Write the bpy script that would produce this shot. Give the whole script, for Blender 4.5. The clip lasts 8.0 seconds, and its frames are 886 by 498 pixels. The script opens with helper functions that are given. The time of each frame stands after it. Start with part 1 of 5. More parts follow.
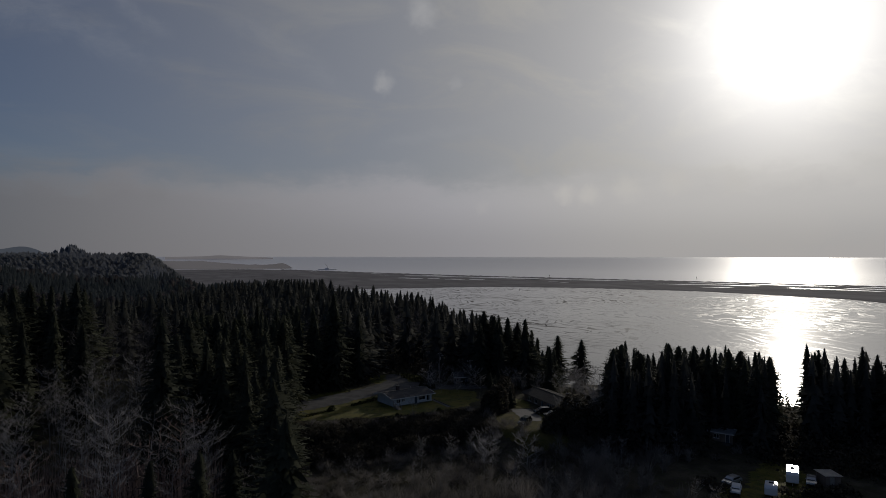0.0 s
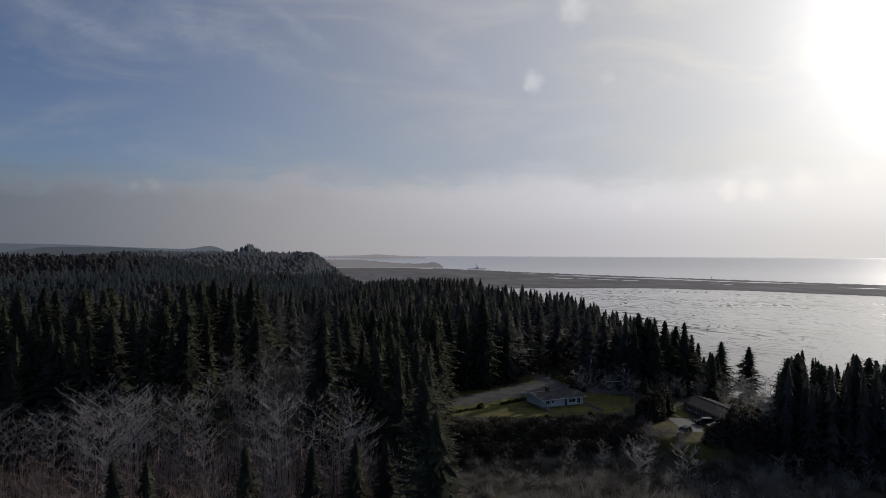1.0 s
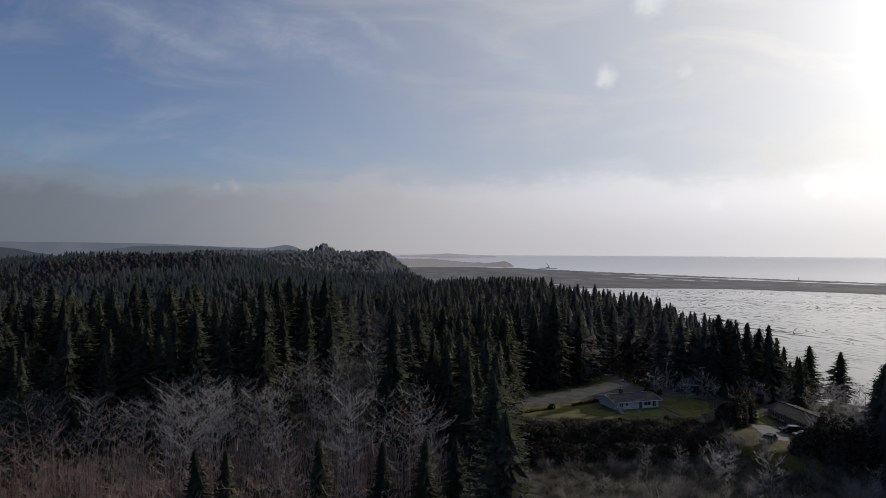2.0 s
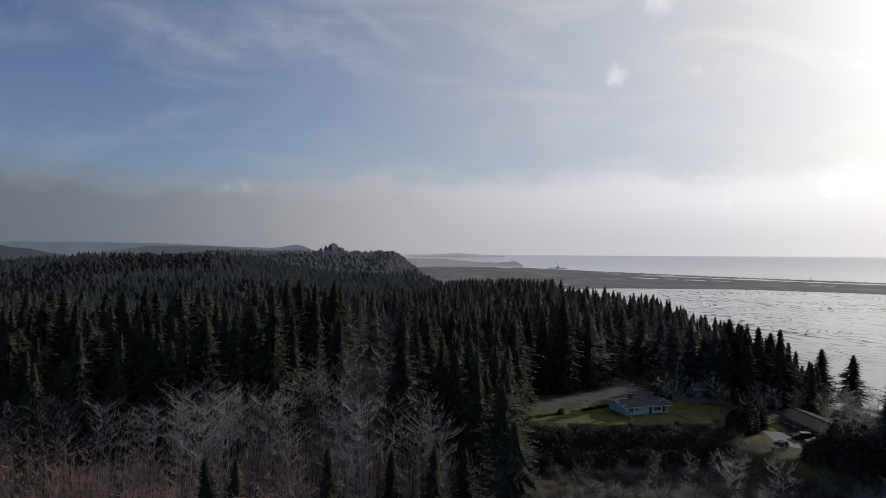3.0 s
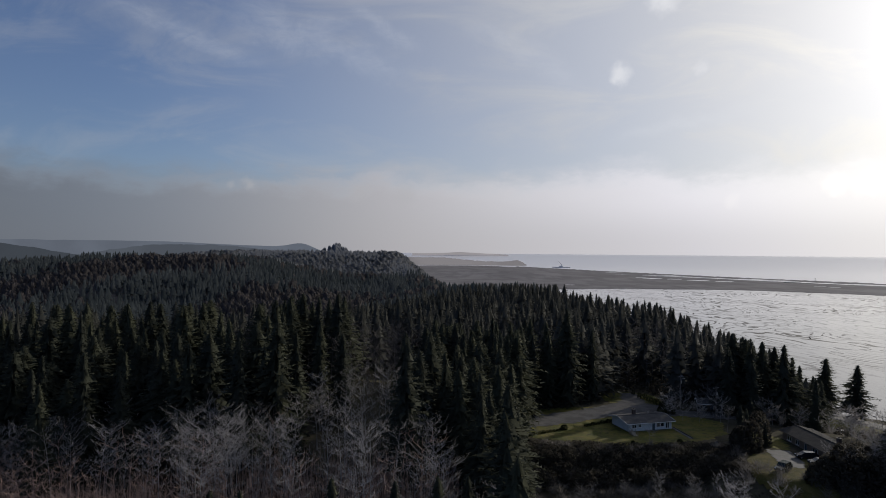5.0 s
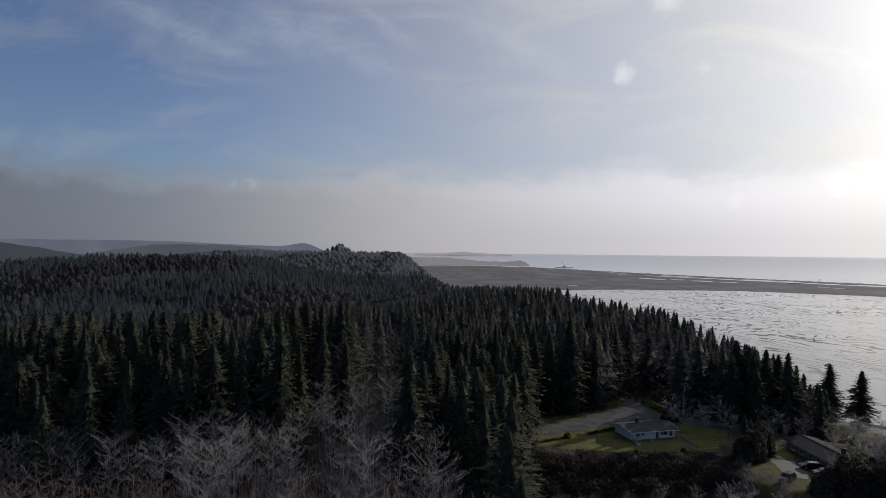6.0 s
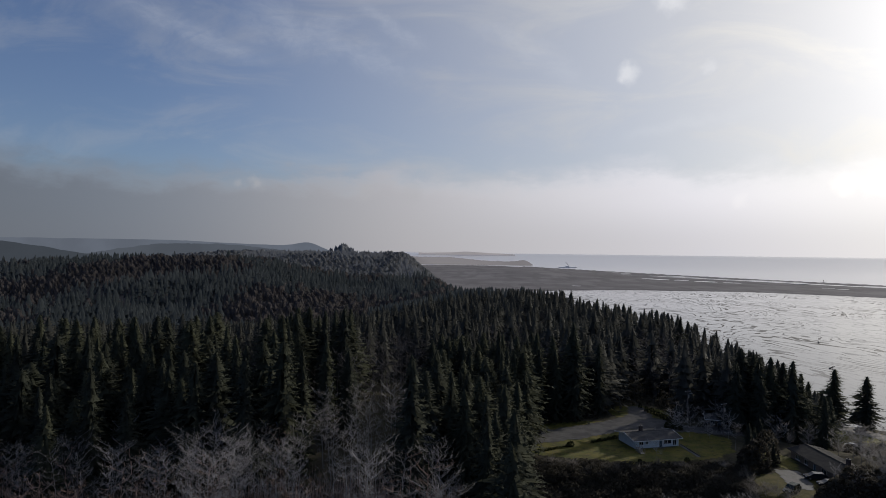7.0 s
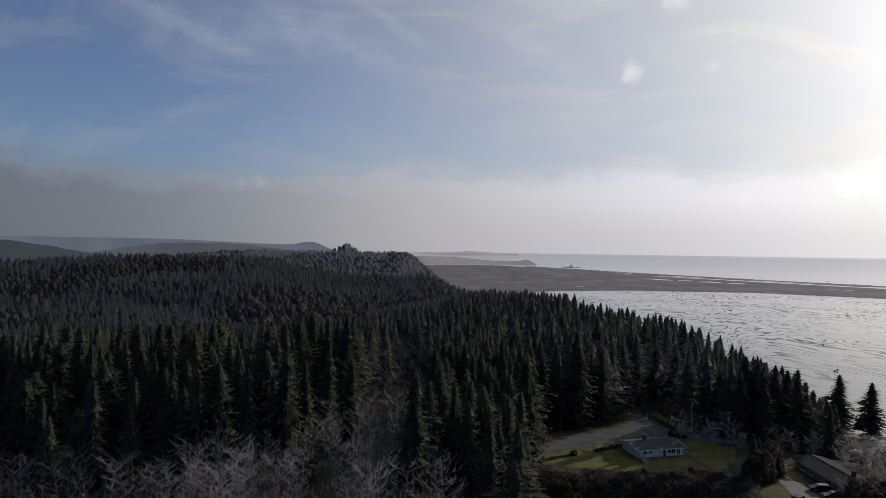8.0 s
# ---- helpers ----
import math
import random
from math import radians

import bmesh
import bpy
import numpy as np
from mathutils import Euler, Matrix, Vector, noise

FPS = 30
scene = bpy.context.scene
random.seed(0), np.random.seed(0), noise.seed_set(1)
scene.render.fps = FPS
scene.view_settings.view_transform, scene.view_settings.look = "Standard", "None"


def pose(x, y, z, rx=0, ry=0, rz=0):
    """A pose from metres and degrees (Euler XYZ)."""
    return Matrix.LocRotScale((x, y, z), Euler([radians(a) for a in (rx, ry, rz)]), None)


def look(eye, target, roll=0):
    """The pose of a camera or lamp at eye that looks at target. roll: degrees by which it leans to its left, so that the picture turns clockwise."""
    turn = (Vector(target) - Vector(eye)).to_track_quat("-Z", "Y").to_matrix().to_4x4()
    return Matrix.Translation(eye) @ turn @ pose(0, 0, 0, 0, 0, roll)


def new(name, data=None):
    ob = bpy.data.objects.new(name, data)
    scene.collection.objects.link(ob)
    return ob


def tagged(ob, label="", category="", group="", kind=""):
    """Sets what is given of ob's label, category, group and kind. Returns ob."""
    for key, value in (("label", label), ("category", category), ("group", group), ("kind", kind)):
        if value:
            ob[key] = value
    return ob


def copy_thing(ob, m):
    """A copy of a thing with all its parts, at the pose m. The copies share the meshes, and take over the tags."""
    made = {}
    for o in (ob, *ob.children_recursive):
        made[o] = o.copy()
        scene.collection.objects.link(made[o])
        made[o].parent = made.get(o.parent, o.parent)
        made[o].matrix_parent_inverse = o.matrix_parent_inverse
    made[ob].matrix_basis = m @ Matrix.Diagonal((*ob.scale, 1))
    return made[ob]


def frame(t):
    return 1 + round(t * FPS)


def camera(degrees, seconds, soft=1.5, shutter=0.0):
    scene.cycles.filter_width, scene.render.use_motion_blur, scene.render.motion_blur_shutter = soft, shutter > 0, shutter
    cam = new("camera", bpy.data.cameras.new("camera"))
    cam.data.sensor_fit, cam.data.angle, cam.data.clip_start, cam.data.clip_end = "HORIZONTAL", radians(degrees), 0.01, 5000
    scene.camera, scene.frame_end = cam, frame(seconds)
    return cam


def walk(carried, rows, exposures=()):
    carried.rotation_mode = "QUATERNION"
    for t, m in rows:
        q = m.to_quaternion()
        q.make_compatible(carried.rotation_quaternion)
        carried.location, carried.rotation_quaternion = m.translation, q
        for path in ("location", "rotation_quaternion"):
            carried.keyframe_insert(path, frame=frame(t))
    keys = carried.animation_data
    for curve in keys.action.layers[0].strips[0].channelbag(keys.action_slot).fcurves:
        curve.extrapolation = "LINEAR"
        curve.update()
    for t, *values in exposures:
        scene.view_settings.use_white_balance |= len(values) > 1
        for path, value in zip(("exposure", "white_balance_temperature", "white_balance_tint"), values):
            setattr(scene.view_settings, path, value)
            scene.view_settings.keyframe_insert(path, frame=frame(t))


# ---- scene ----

# ---- camera ----
cam = camera(69.4, 8.0, soft=0.85)
PATH = [
    (0.0, (-0.45, -1.35, 90.01), (34.54, 92.33, 90.88), 0.09),
    (0.5, (-0.27, -0.82, 89.90), (21.12, 96.86, 90.71), 0.19),
    (1.0, (-0.15, -0.32, 89.78), (12.34, 98.89, 90.51), 0.26),
    (1.5, (-0.09, -0.02, 89.72), (6.41, 99.76, 90.34), 0.29),
    (2.0, (-0.05, 0.04, 89.58), (1.49, 100.02, 90.12), 0.34),
    (3.5, (0.00, 0.00, 92.00), (0.00, 100.00, 92.43), 0.36),
    (4.0, (-0.03, -0.05, 93.10), (-0.14, 99.95, 93.46), 0.43),
    (4.5, (-0.06, -0.07, 94.21), (-0.31, 99.93, 94.45), 0.48),
    (6.0, (-0.13, 0.08, 97.39), (-1.03, 100.07, 97.52), 0.56),
    (6.5, (-0.15, 0.22, 98.40), (-1.34, 100.21, 98.47), 0.64),
    (7.0, (-0.17, 0.40, 99.50), (-1.59, 100.39, 99.50), 0.70),
    (7.5, (-0.19, 0.60, 100.59), (-1.90, 100.59, 100.52), 0.75),
    (8.0, (-0.21, 0.82, 101.76), (-2.15, 100.80, 101.63), 0.81),
]
walk(cam, [(t, look(e, g, r)) for t, e, g, r in PATH],
     exposures=[(0.0, -1.24), (0.5, -0.76), (1.0, -0.30), (1.5, -0.08), (2.0, 0.0), (8.0, 0.03)])

# ---- sun and sky ----
SUN_AZ, SUN_EL = radians(48.9), radians(17.6)      # azimuth to the right of +y
SUN_DIR = Vector((math.sin(SUN_AZ) * math.cos(SUN_EL), math.cos(SUN_AZ) * math.cos(SUN_EL), math.sin(SUN_EL)))
sun_data = bpy.data.lights.new("sun", "SUN")
sun_data.energy, sun_data.angle, sun_data.color = 2.5, radians(0.6), (1.0, 0.93, 0.82)
sun = new("sun", sun_data)
sun.matrix_world = look(SUN_DIR * 500, (0, 0, 0))


class Nodes:
    """Short notation for node trees."""

    def __init__(self, tree):
        self.tree = tree
        tree.nodes.clear()

    def node(self, kind, **sets):
        n = self.tree.nodes.new(kind)
        for key, value in sets.items():
            if key == "op":
                n.operation = value
            elif key == "blend":
                n.blend_type = value
            elif key == "data":
                n.data_type = value
        return n

    def plug(self, n, i, v):
        if hasattr(v, "links"):
            self.tree.links.new(v, n.inputs[i])
        elif v is not None:
            n.inputs[i].default_value = v

    def math(self, op, a, b=None, c=None, clamp=False):
        n = self.node("ShaderNodeMath", op=op)
        n.use_clamp = clamp
        self.plug(n, 0, a), self.plug(n, 1, b), self.plug(n, 2, c)
        return n.outputs[0]

    def mix(self, f, a, b, blend="MIX"):
        n = self.node("ShaderNodeMix", data="RGBA", blend=blend)
        self.plug(n, 0, f), self.plug(n, 6, a), self.plug(n, 7, b)
        return n.outputs[2]

    def step(self, v, lo, hi, a=0.0, b=1.0):
        n = self.node("ShaderNodeMapRange")
        n.interpolation_type = "SMOOTHSTEP"
        self.plug(n, 0, v)
        for i, x in enumerate((lo, hi, a, b)):
            n.inputs[i + 1].default_value = x
        return n.outputs[0]

    def noise(self, vec, scale, detail=4.0, rough=0.55, distortion=0.0):
        n = self.node("ShaderNodeTexNoise")
        if vec is not None:
            self.plug(n, "Vector", vec)
        for key, x in (("Scale", scale), ("Detail", detail), ("Roughness", rough), ("Distortion", distortion)):
            n.inputs[key].default_value = x
        return n.outputs[0]

    def mapping(self, vec, scale=(1, 1, 1), rot=(0, 0, 0), loc=(0, 0, 0)):
        n = self.node("ShaderNodeMapping")
        self.plug(n, 0, vec)
        n.inputs[1].default_value, n.inputs[2].default_value, n.inputs[3].default_value = loc, rot, scale
        return n.outputs[0]


world = bpy.data.worlds.new("world")
scene.world = world
world.use_nodes = True
W = Nodes(world.node_tree)
gen = W.node("ShaderNodeTexCoord").outputs["Generated"]
sep = W.node("ShaderNodeSeparateXYZ")
W.plug(sep, 0, gen)
dirz = sep.outputs[2]
dot_n = W.node("ShaderNodeVectorMath", op="DOT_PRODUCT")
W.plug(dot_n, 0, gen)
dot_n.inputs[1].default_value = SUN_DIR
near_sun = W.math("MAXIMUM", dot_n.outputs["Value"], 0.0)
sky = W.node("ShaderNodeTexSky")
sky.sky_type, sky.sun_disc, sky.sun_elevation, sky.sun_rotation = "NISHITA", False, SUN_EL, SUN_AZ
sky.dust_density, sky.ozone_density = 0.6, 2.0
blue = W.mix(1.0, sky.outputs[0], (0.060, 0.0645, 0.084, 1), "MULTIPLY")
# thin high cloud, brighter towards the sun
glow = W.math("ADD", W.math("MULTIPLY", W.math("POWER", near_sun, 5.0), 0.45),
              W.math("ADD", W.math("MULTIPLY", W.math("POWER", near_sun, 26.0), 0.62),
                     W.math("MULTIPLY", W.math("POWER", near_sun, 140.0), 2.5)))
veil_col = W.mix(1.0, W.mix(W.step(near_sun, 0.8, 0.97), (0.96, 0.97, 1.0, 1), (1.02, 0.99, 0.94, 1)), W.math("ADD", glow, 0.44), "MULTIPLY")
streak = W.noise(W.mapping(gen, (2.2, 7.0, 9.0), (0.25, 0.12, 0.5)), 1.6, 7.0, 0.6, 0.6)
veil = W.math("ADD", W.step(near_sun, 0.25, 0.98, 0.04, 0.78),
              W.math("MULTIPLY", W.step(streak, 0.45, 0.75), 0.20), clamp=True)
sky_col = W.mix(veil, blue, veil_col)
# small puffs of cloud


def puff(az, el, size, strength, tint=(0.86, 0.86, 0.88, 1)):
    global sky_col
    a, e = radians(az), radians(el)
    d = W.node("ShaderNodeVectorMath", op="DISTANCE")
    wob = W.node("ShaderNodeVectorMath", op="MULTIPLY_ADD")
    tex = W.node("ShaderNodeTexNoise")
    W.plug(tex, "Vector", gen)
    tex.inputs["Scale"].default_value, tex.inputs["Detail"].default_value = 60.0, 5.0
    W.plug(wob, 0, tex.outputs[1])
    wob.inputs[1].default_value = (0.02, 0.02, 0.03)
    W.plug(wob, 2, gen)
    W.plug(d, 0, wob.outputs[0])
    d.inputs[1].default_value = Vector((math.sin(a) * math.cos(e), math.cos(a) * math.cos(e), math.sin(e))) + Vector((0.01, 0.01, 0.015))
    sky_col = W.mix(W.step(d.outputs["Value"], size, size * 0.1, 0.0, strength), sky_col, tint)


puff(15.1, 15.0, 0.022, 0.52)
puff(18.6, 20.8, 0.030, 0.6)
puff(21.6, 15.0, 0.012, 0.3)


def cirrus(az0, el0, az1, el1, width, strength):
    """A feathered streak of high cloud between two directions."""
    global sky_col
    ends = [Vector((math.sin(radians(a)) * math.cos(radians(e)), math.cos(radians(a)) * math.cos(radians(e)), math.sin(radians(e)))) for a, e in ((az0, el0), (az1, el1))]
    axis = ends[0].cross(ends[1]).normalized()
    mid = (ends[0] + ends[1]).normalized()
    half = ends[0].angle(mid)
    across, along = W.node("ShaderNodeVectorMath", op="DOT_PRODUCT"), W.node("ShaderNodeVectorMath", op="DOT_PRODUCT")
    W.plug(across, 0, gen), W.plug(along, 0, gen)
    across.inputs[1].default_value, along.inputs[1].default_value = axis, mid
    warp = W.math("MULTIPLY", W.math("SUBTRACT", W.noise(gen, 14.0, 6.0, 0.6, 0.8), 0.5), width * 2.6)
    side = W.math("ABSOLUTE", W.math("ADD", across.outputs["Value"], warp))
    f = W.math("MULTIPLY", W.step(side, width, 0.0), W.step(along.outputs["Value"], math.cos(half * 1.25), math.cos(half * 0.45)))
    f = W.math("MULTIPLY", f, W.step(W.noise(W.mapping(gen, (1, 1, 2.5), (0.3, 0.2, 0.4)), 38.0, 6.0, 0.65, 0.6), 0.25, 0.75, 0.35, 1.0))
    sky_col = W.mix(W.math("MULTIPLY", f, strength), sky_col, (0.74, 0.76, 0.80, 1))


cirrus(-28.5, 18.6, -16.5, 15.8, 0.020, 0.12)
cirrus(-18.5, 19.2, -3.9, 15.6, 0.038, 0.12)
cirrus(-8.5, 20.6, -2.6, 17.6, 0.016, 0.12)
cirrus(2.0, 19.5, 11.5, 14.2, 0.030, 0.10)
cirrus(15.5, 10.0, 31.0, 12.0, 0.016, 0.2)
# haze bank along the horizon with billowing tops
bank_n = W.noise(W.mapping(gen, (1, 1, 2.2)), 16.0, 7.0, 0.6, 0.2)
bank_w = W.noise(W.mapping(gen, (1, 1, 0.5)), 3.0, 2.0)
edge = W.math("ADD", dirz, W.math("ADD", W.math("MULTIPLY", W.math("SUBTRACT", bank_n, 0.5), 0.06),
                                 W.math("MULTIPLY", W.math("SUBTRACT", bank_w, 0.5), 0.06)))
bank = W.step(edge, 0.140, 0.080)
rim = W.math("MULTIPLY", W.step(edge, 0.118, 0.104), W.step(edge, 0.075, 0.106))
bank_glow = W.math("ADD", W.math("MULTIPLY", W.math("POWER", near_sun, 2.0), 0.82), 0.152)
bank_glow = W.math("ADD", bank_glow, W.math("ADD", W.math("MULTIPLY", rim, 0.035), W.math("MULTIPLY", W.math("POWER", near_sun, 16.0), 0.28)))
bank_glow = W.math("MULTIPLY", bank_glow, W.math("SUBTRACT", 1.0, W.math("MULTIPLY", W.step(dirz, 0.085, 0.01, 0.0, 0.17), W.step(near_sun, 0.5, 0.85))))
tone = W.mix(W.step(near_sun, 0.15, 0.6), (0.86, 0.97, 1.18, 1), (1.01, 0.99, 1.05, 1))
tone = W.mix(W.step(near_sun, 0.84, 0.99), tone, (1.03, 1.0, 0.97, 1))
bank_col = W.mix(1.0, tone, bank_glow, "MULTIPLY")
sky_col = W.mix(W.math("MULTIPLY", bank, 0.93), sky_col, bank_col)
for az, el, size, k in ((-17.1, 5.5, 0.016, 0.45), (-18.8, 5.5, 0.010, 0.3), (-7.7, 5.1, 0.026, 0.35), (-3.7, 5.0, 0.028, 0.3), (31.3, 5.3, 0.022, 0.5), (33.3, 5.2, 0.024, 0.5),
                        (24.0, 4.2, 0.016, 0.10), (36.5, 5.8, 0.03, 0.5), (40.5, 6.2, 0.03, 0.5), (45, 6.0, 0.03, 0.4)):
    puff(az, el, size, k, (0.42, 0.42, 0.44, 1) if az < 0 else (1.22, 1.17, 1.10, 1))
bg = W.node("ShaderNodeBackground")
W.plug(bg, 0, sky_col)
W.plug(W.node("ShaderNodeOutputWorld"), 0, bg.outputs[0])

# ---- materials ----


def material(name, build):
    m = bpy.data.materials.new(name)
    m.use_nodes = True
    k = Nodes(m.node_tree)
    build(k)
    return m


def bsdf(k, color, rough=0.7, metal=0.0, spec=0.3, bump=None, bump_dist=0.05, bump_strength=0.5, trans=0.0):
    b = k.node("ShaderNodeBsdfPrincipled")
    k.plug(b, "Base Color", color), k.plug(b, "Roughness", rough), k.plug(b, "Metallic", metal)
    b.inputs["Specular IOR Level"].default_value = spec
    if trans:
        b.inputs["Transmission Weight"].default_value = trans
    if bump is not None:
        n = k.node("ShaderNodeBump")
        n.inputs["Strength"].default_value, n.inputs["Distance"].default_value = bump_strength, bump_dist
        k.plug(n, "Height", bump)
        k.plug(b, "Normal", n.outputs[0])
    k.plug(k.node("ShaderNodeOutputMaterial"), 0, b.outputs[0])
    return b


def place(k):
    return k.node("ShaderNodeNewGeometry").outputs["Position"]


def varied(k, a, b, scale, vec=None, lo=0.35, hi=0.65):
    return k.mix(k.step(k.noise(vec if vec is not None else place(k), scale, 5.0), lo, hi), a, b)


def plain(name, a, b, scale=1.0, rough=0.7, metal=0.0, spec=0.3, bump=0.0):
    """A surface in two tones with grain."""
    def build(k):
        col = varied(k, a, b, scale)
        col = k.mix(0.35, col, varied(k, a, b, scale * 9))
        bsdf(k, col, rough, metal, spec, k.noise(place(k), scale * 12, 3.0) if bump else None, bump, 0.6)
    return material(name, build)


def foliage(name, dark, light, per_island=False, rough=0.75, thin=0.4, patch=0.12):
    """Leaves or twigs: two tones that vary from plant to plant, and some light that comes through."""
    def build(k):
        if per_island:
            r = k.node("ShaderNodeNewGeometry").outputs["Random Per Island"]
            big = k.step(k.noise(place(k), patch, 3.0), 0.36, 0.64)
            f = k.math("ADD", k.math("MULTIPLY", r, 0.25), k.math("MULTIPLY", big, 0.75))
        else:
            r = k.node("ShaderNodeObjectInfo").outputs["Random"]
            f = k.math("ADD", k.math("MULTIPLY", r, 0.75), k.math("MULTIPLY", k.step(k.noise(place(k), 0.35, 4.0), 0.35, 0.7), 0.25))
        col = k.mix(f, dark, light)
        b = bsdf(k, col, rough, 0.0, 0.04)
        t = k.node("ShaderNodeBsdfTranslucent")
        k.plug(t, 0, col)
        m = k.node("ShaderNodeMixShader")
        k.plug(m, 0, thin), k.plug(m, 1, b.outputs[0]), k.plug(m, 2, t.outputs[0])
        out = [n for n in k.tree.nodes if n.bl_idname == "ShaderNodeOutputMaterial"][0]
        k.plug(out, 0, m.outputs[0])
    return material(name, build)


M_NEEDLE = foliage("spruce_needles", (0.047, 0.052, 0.042, 1), (0.085, 0.090, 0.059, 1), False, 0.75, 0.30)
# lighter, greyer needles than the near trees': haze over the ridge painted in
M_NEEDLE_HAZED = foliage("forest_needles", (0.058, 0.060, 0.053, 1), (0.100, 0.100, 0.086, 1), True, 0.75, 0.30)
M_HILL_BARE = foliage("hill_bare_woods", (0.115, 0.106, 0.106, 1), (0.160, 0.144, 0.141, 1), True, 0.75, 0.4, 0.015)
# hill conifers in a lighter, bluer tone that stands in for haze
M_HILL_HAZED = foliage("hill_forest", (0.064, 0.077, 0.080, 1), (0.105, 0.118, 0.121, 1), True, 0.75, 0.4, 0.012)
# the far hill's trees are paled and blued: haze put into their base colour
M_HILL_FAR_HAZED = foliage("far_hill_forest", (0.235, 0.248, 0.268, 1), (0.28, 0.29, 0.305, 1), True, 0.75, 0.4, 0.008)
M_BARK = plain("conifer_bark", (0.07, 0.05, 0.04, 1), (0.14, 0.11, 0.09, 1), 2.0, 0.9)
M_ALDER = plain("alder_bark", (0.16, 0.153, 0.146, 1), (0.33, 0.317, 0.30, 1), 1.5, 0.85)
M_ALDER_BROWN = plain("young_alder_bark", (0.24, 0.185, 0.16, 1), (0.46, 0.385, 0.345, 1), 1.5, 0.85)
M_TWIG = foliage("grey_twigs", (0.24, 0.226, 0.218, 1), (0.50, 0.475, 0.46, 1), False, 0.85)
M_TWIG_BROWN = foliage("brown_twigs", (0.31, 0.215, 0.178, 1), (0.50, 0.37, 0.315, 1), False, 0.85)
M_WINTER = foliage("winter_twigs", (0.10, 0.092, 0.090, 1), (0.18, 0.166, 0.162, 1), True, 0.85)
M_THICKET = foliage("thicket_stems", (0.28, 0.195, 0.158, 1), (0.45, 0.335, 0.28, 1), True, 0.85, 0.3, 0.08)
M_BRUSH = foliage("brush_twigs", (0.12, 0.110, 0.098, 1), (0.28, 0.258, 0.235, 1), True, 0.85)
M_SHRUB = foliage("shrub_leaves", (0.048, 0.044, 0.037, 1), (0.078, 0.071, 0.055, 1), True, 0.8, 0.3, 0.05)


def _ground(k):
    p = place(k)
    z = k.node("ShaderNodeSeparateXYZ")
    k.plug(z, 0, p)
    soil = varied(k, (0.046, 0.040, 0.031, 1), (0.095, 0.081, 0.060, 1), 0.25)
    soil = k.mix(k.step(k.noise(p, 1.7, 5.0), 0.45, 0.7), soil, (0.055, 0.06, 0.028, 1))
    marsh = varied(k, (0.185, 0.172, 0.170, 1), (0.245, 0.23, 0.226, 1), 0.006)
    marsh = k.mix(k.step(k.noise(k.mapping(p, (1, 0.25, 1), (0, 0, 0.6)), 0.02, 5.0), 0.45, 0.65, 0, 0.6), marsh, (0.150, 0.140, 0.139, 1))
    # soil pales with distance; on the far slopes this is haze put into colour
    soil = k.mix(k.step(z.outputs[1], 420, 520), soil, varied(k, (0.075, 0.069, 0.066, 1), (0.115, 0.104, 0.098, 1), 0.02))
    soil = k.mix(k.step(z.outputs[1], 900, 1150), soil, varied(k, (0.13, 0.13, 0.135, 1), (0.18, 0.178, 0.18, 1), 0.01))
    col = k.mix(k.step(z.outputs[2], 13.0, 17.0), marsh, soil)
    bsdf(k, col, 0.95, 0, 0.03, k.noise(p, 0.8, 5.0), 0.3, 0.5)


def _lawn(k):
    p = place(k)
    col = varied(k, (0.080, 0.090, 0.012, 1), (0.170, 0.145, 0.024, 1), 0.22)
    col = k.mix(k.step(k.noise(p, 0.45, 6.0, 0.7), 0.46, 0.66, 0, 0.7), col, (0.165, 0.128, 0.045, 1))
    col = k.mix(k.step(k.noise(k.mapping(p, (1, 1, 1), (0, 0, 0), (40, 7, 0)), 0.8, 6.0, 0.7), 0.50, 0.66, 0, 0.8), col, (0.036, 0.038, 0.013, 1))
    col = k.mix(k.step(k.noise(p, 5.0, 4.0), 0.4, 0.65, 0, 0.5), col, (0.03, 0.034, 0.010, 1))
    bsdf(k, col, 0.85, 0, 0.2, k.noise(p, 6.0, 4.0), 0.12, 0.9)


def _gravel(k):
    p = place(k)
    col = varied(k, (0.085, 0.082, 0.08, 1), (0.14, 0.135, 0.13, 1), 0.3)
    col = k.mix(k.step(k.noise(p, 12.0, 2.0), 0.35, 0.7, 0, 0.5), col, (0.06, 0.058, 0.055, 1))
    bsdf(k, col, 0.9, 0, 0.1, k.noise(p, 14.0, 3.0), 0.03, 0.6)


def _sea(k):
    p = place(k)
    h = k.math("ADD", k.noise(k.mapping(p, (1, 0.4, 1), (0, 0, 0.7)), 0.05, 5.0, 0.6),
               k.math("MULTIPLY", k.noise(p, 0.35, 4.0), 0.35))
    # near-white base colour stands in for reflected sky and haze on the water
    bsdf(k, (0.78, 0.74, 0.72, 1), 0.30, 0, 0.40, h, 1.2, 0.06)


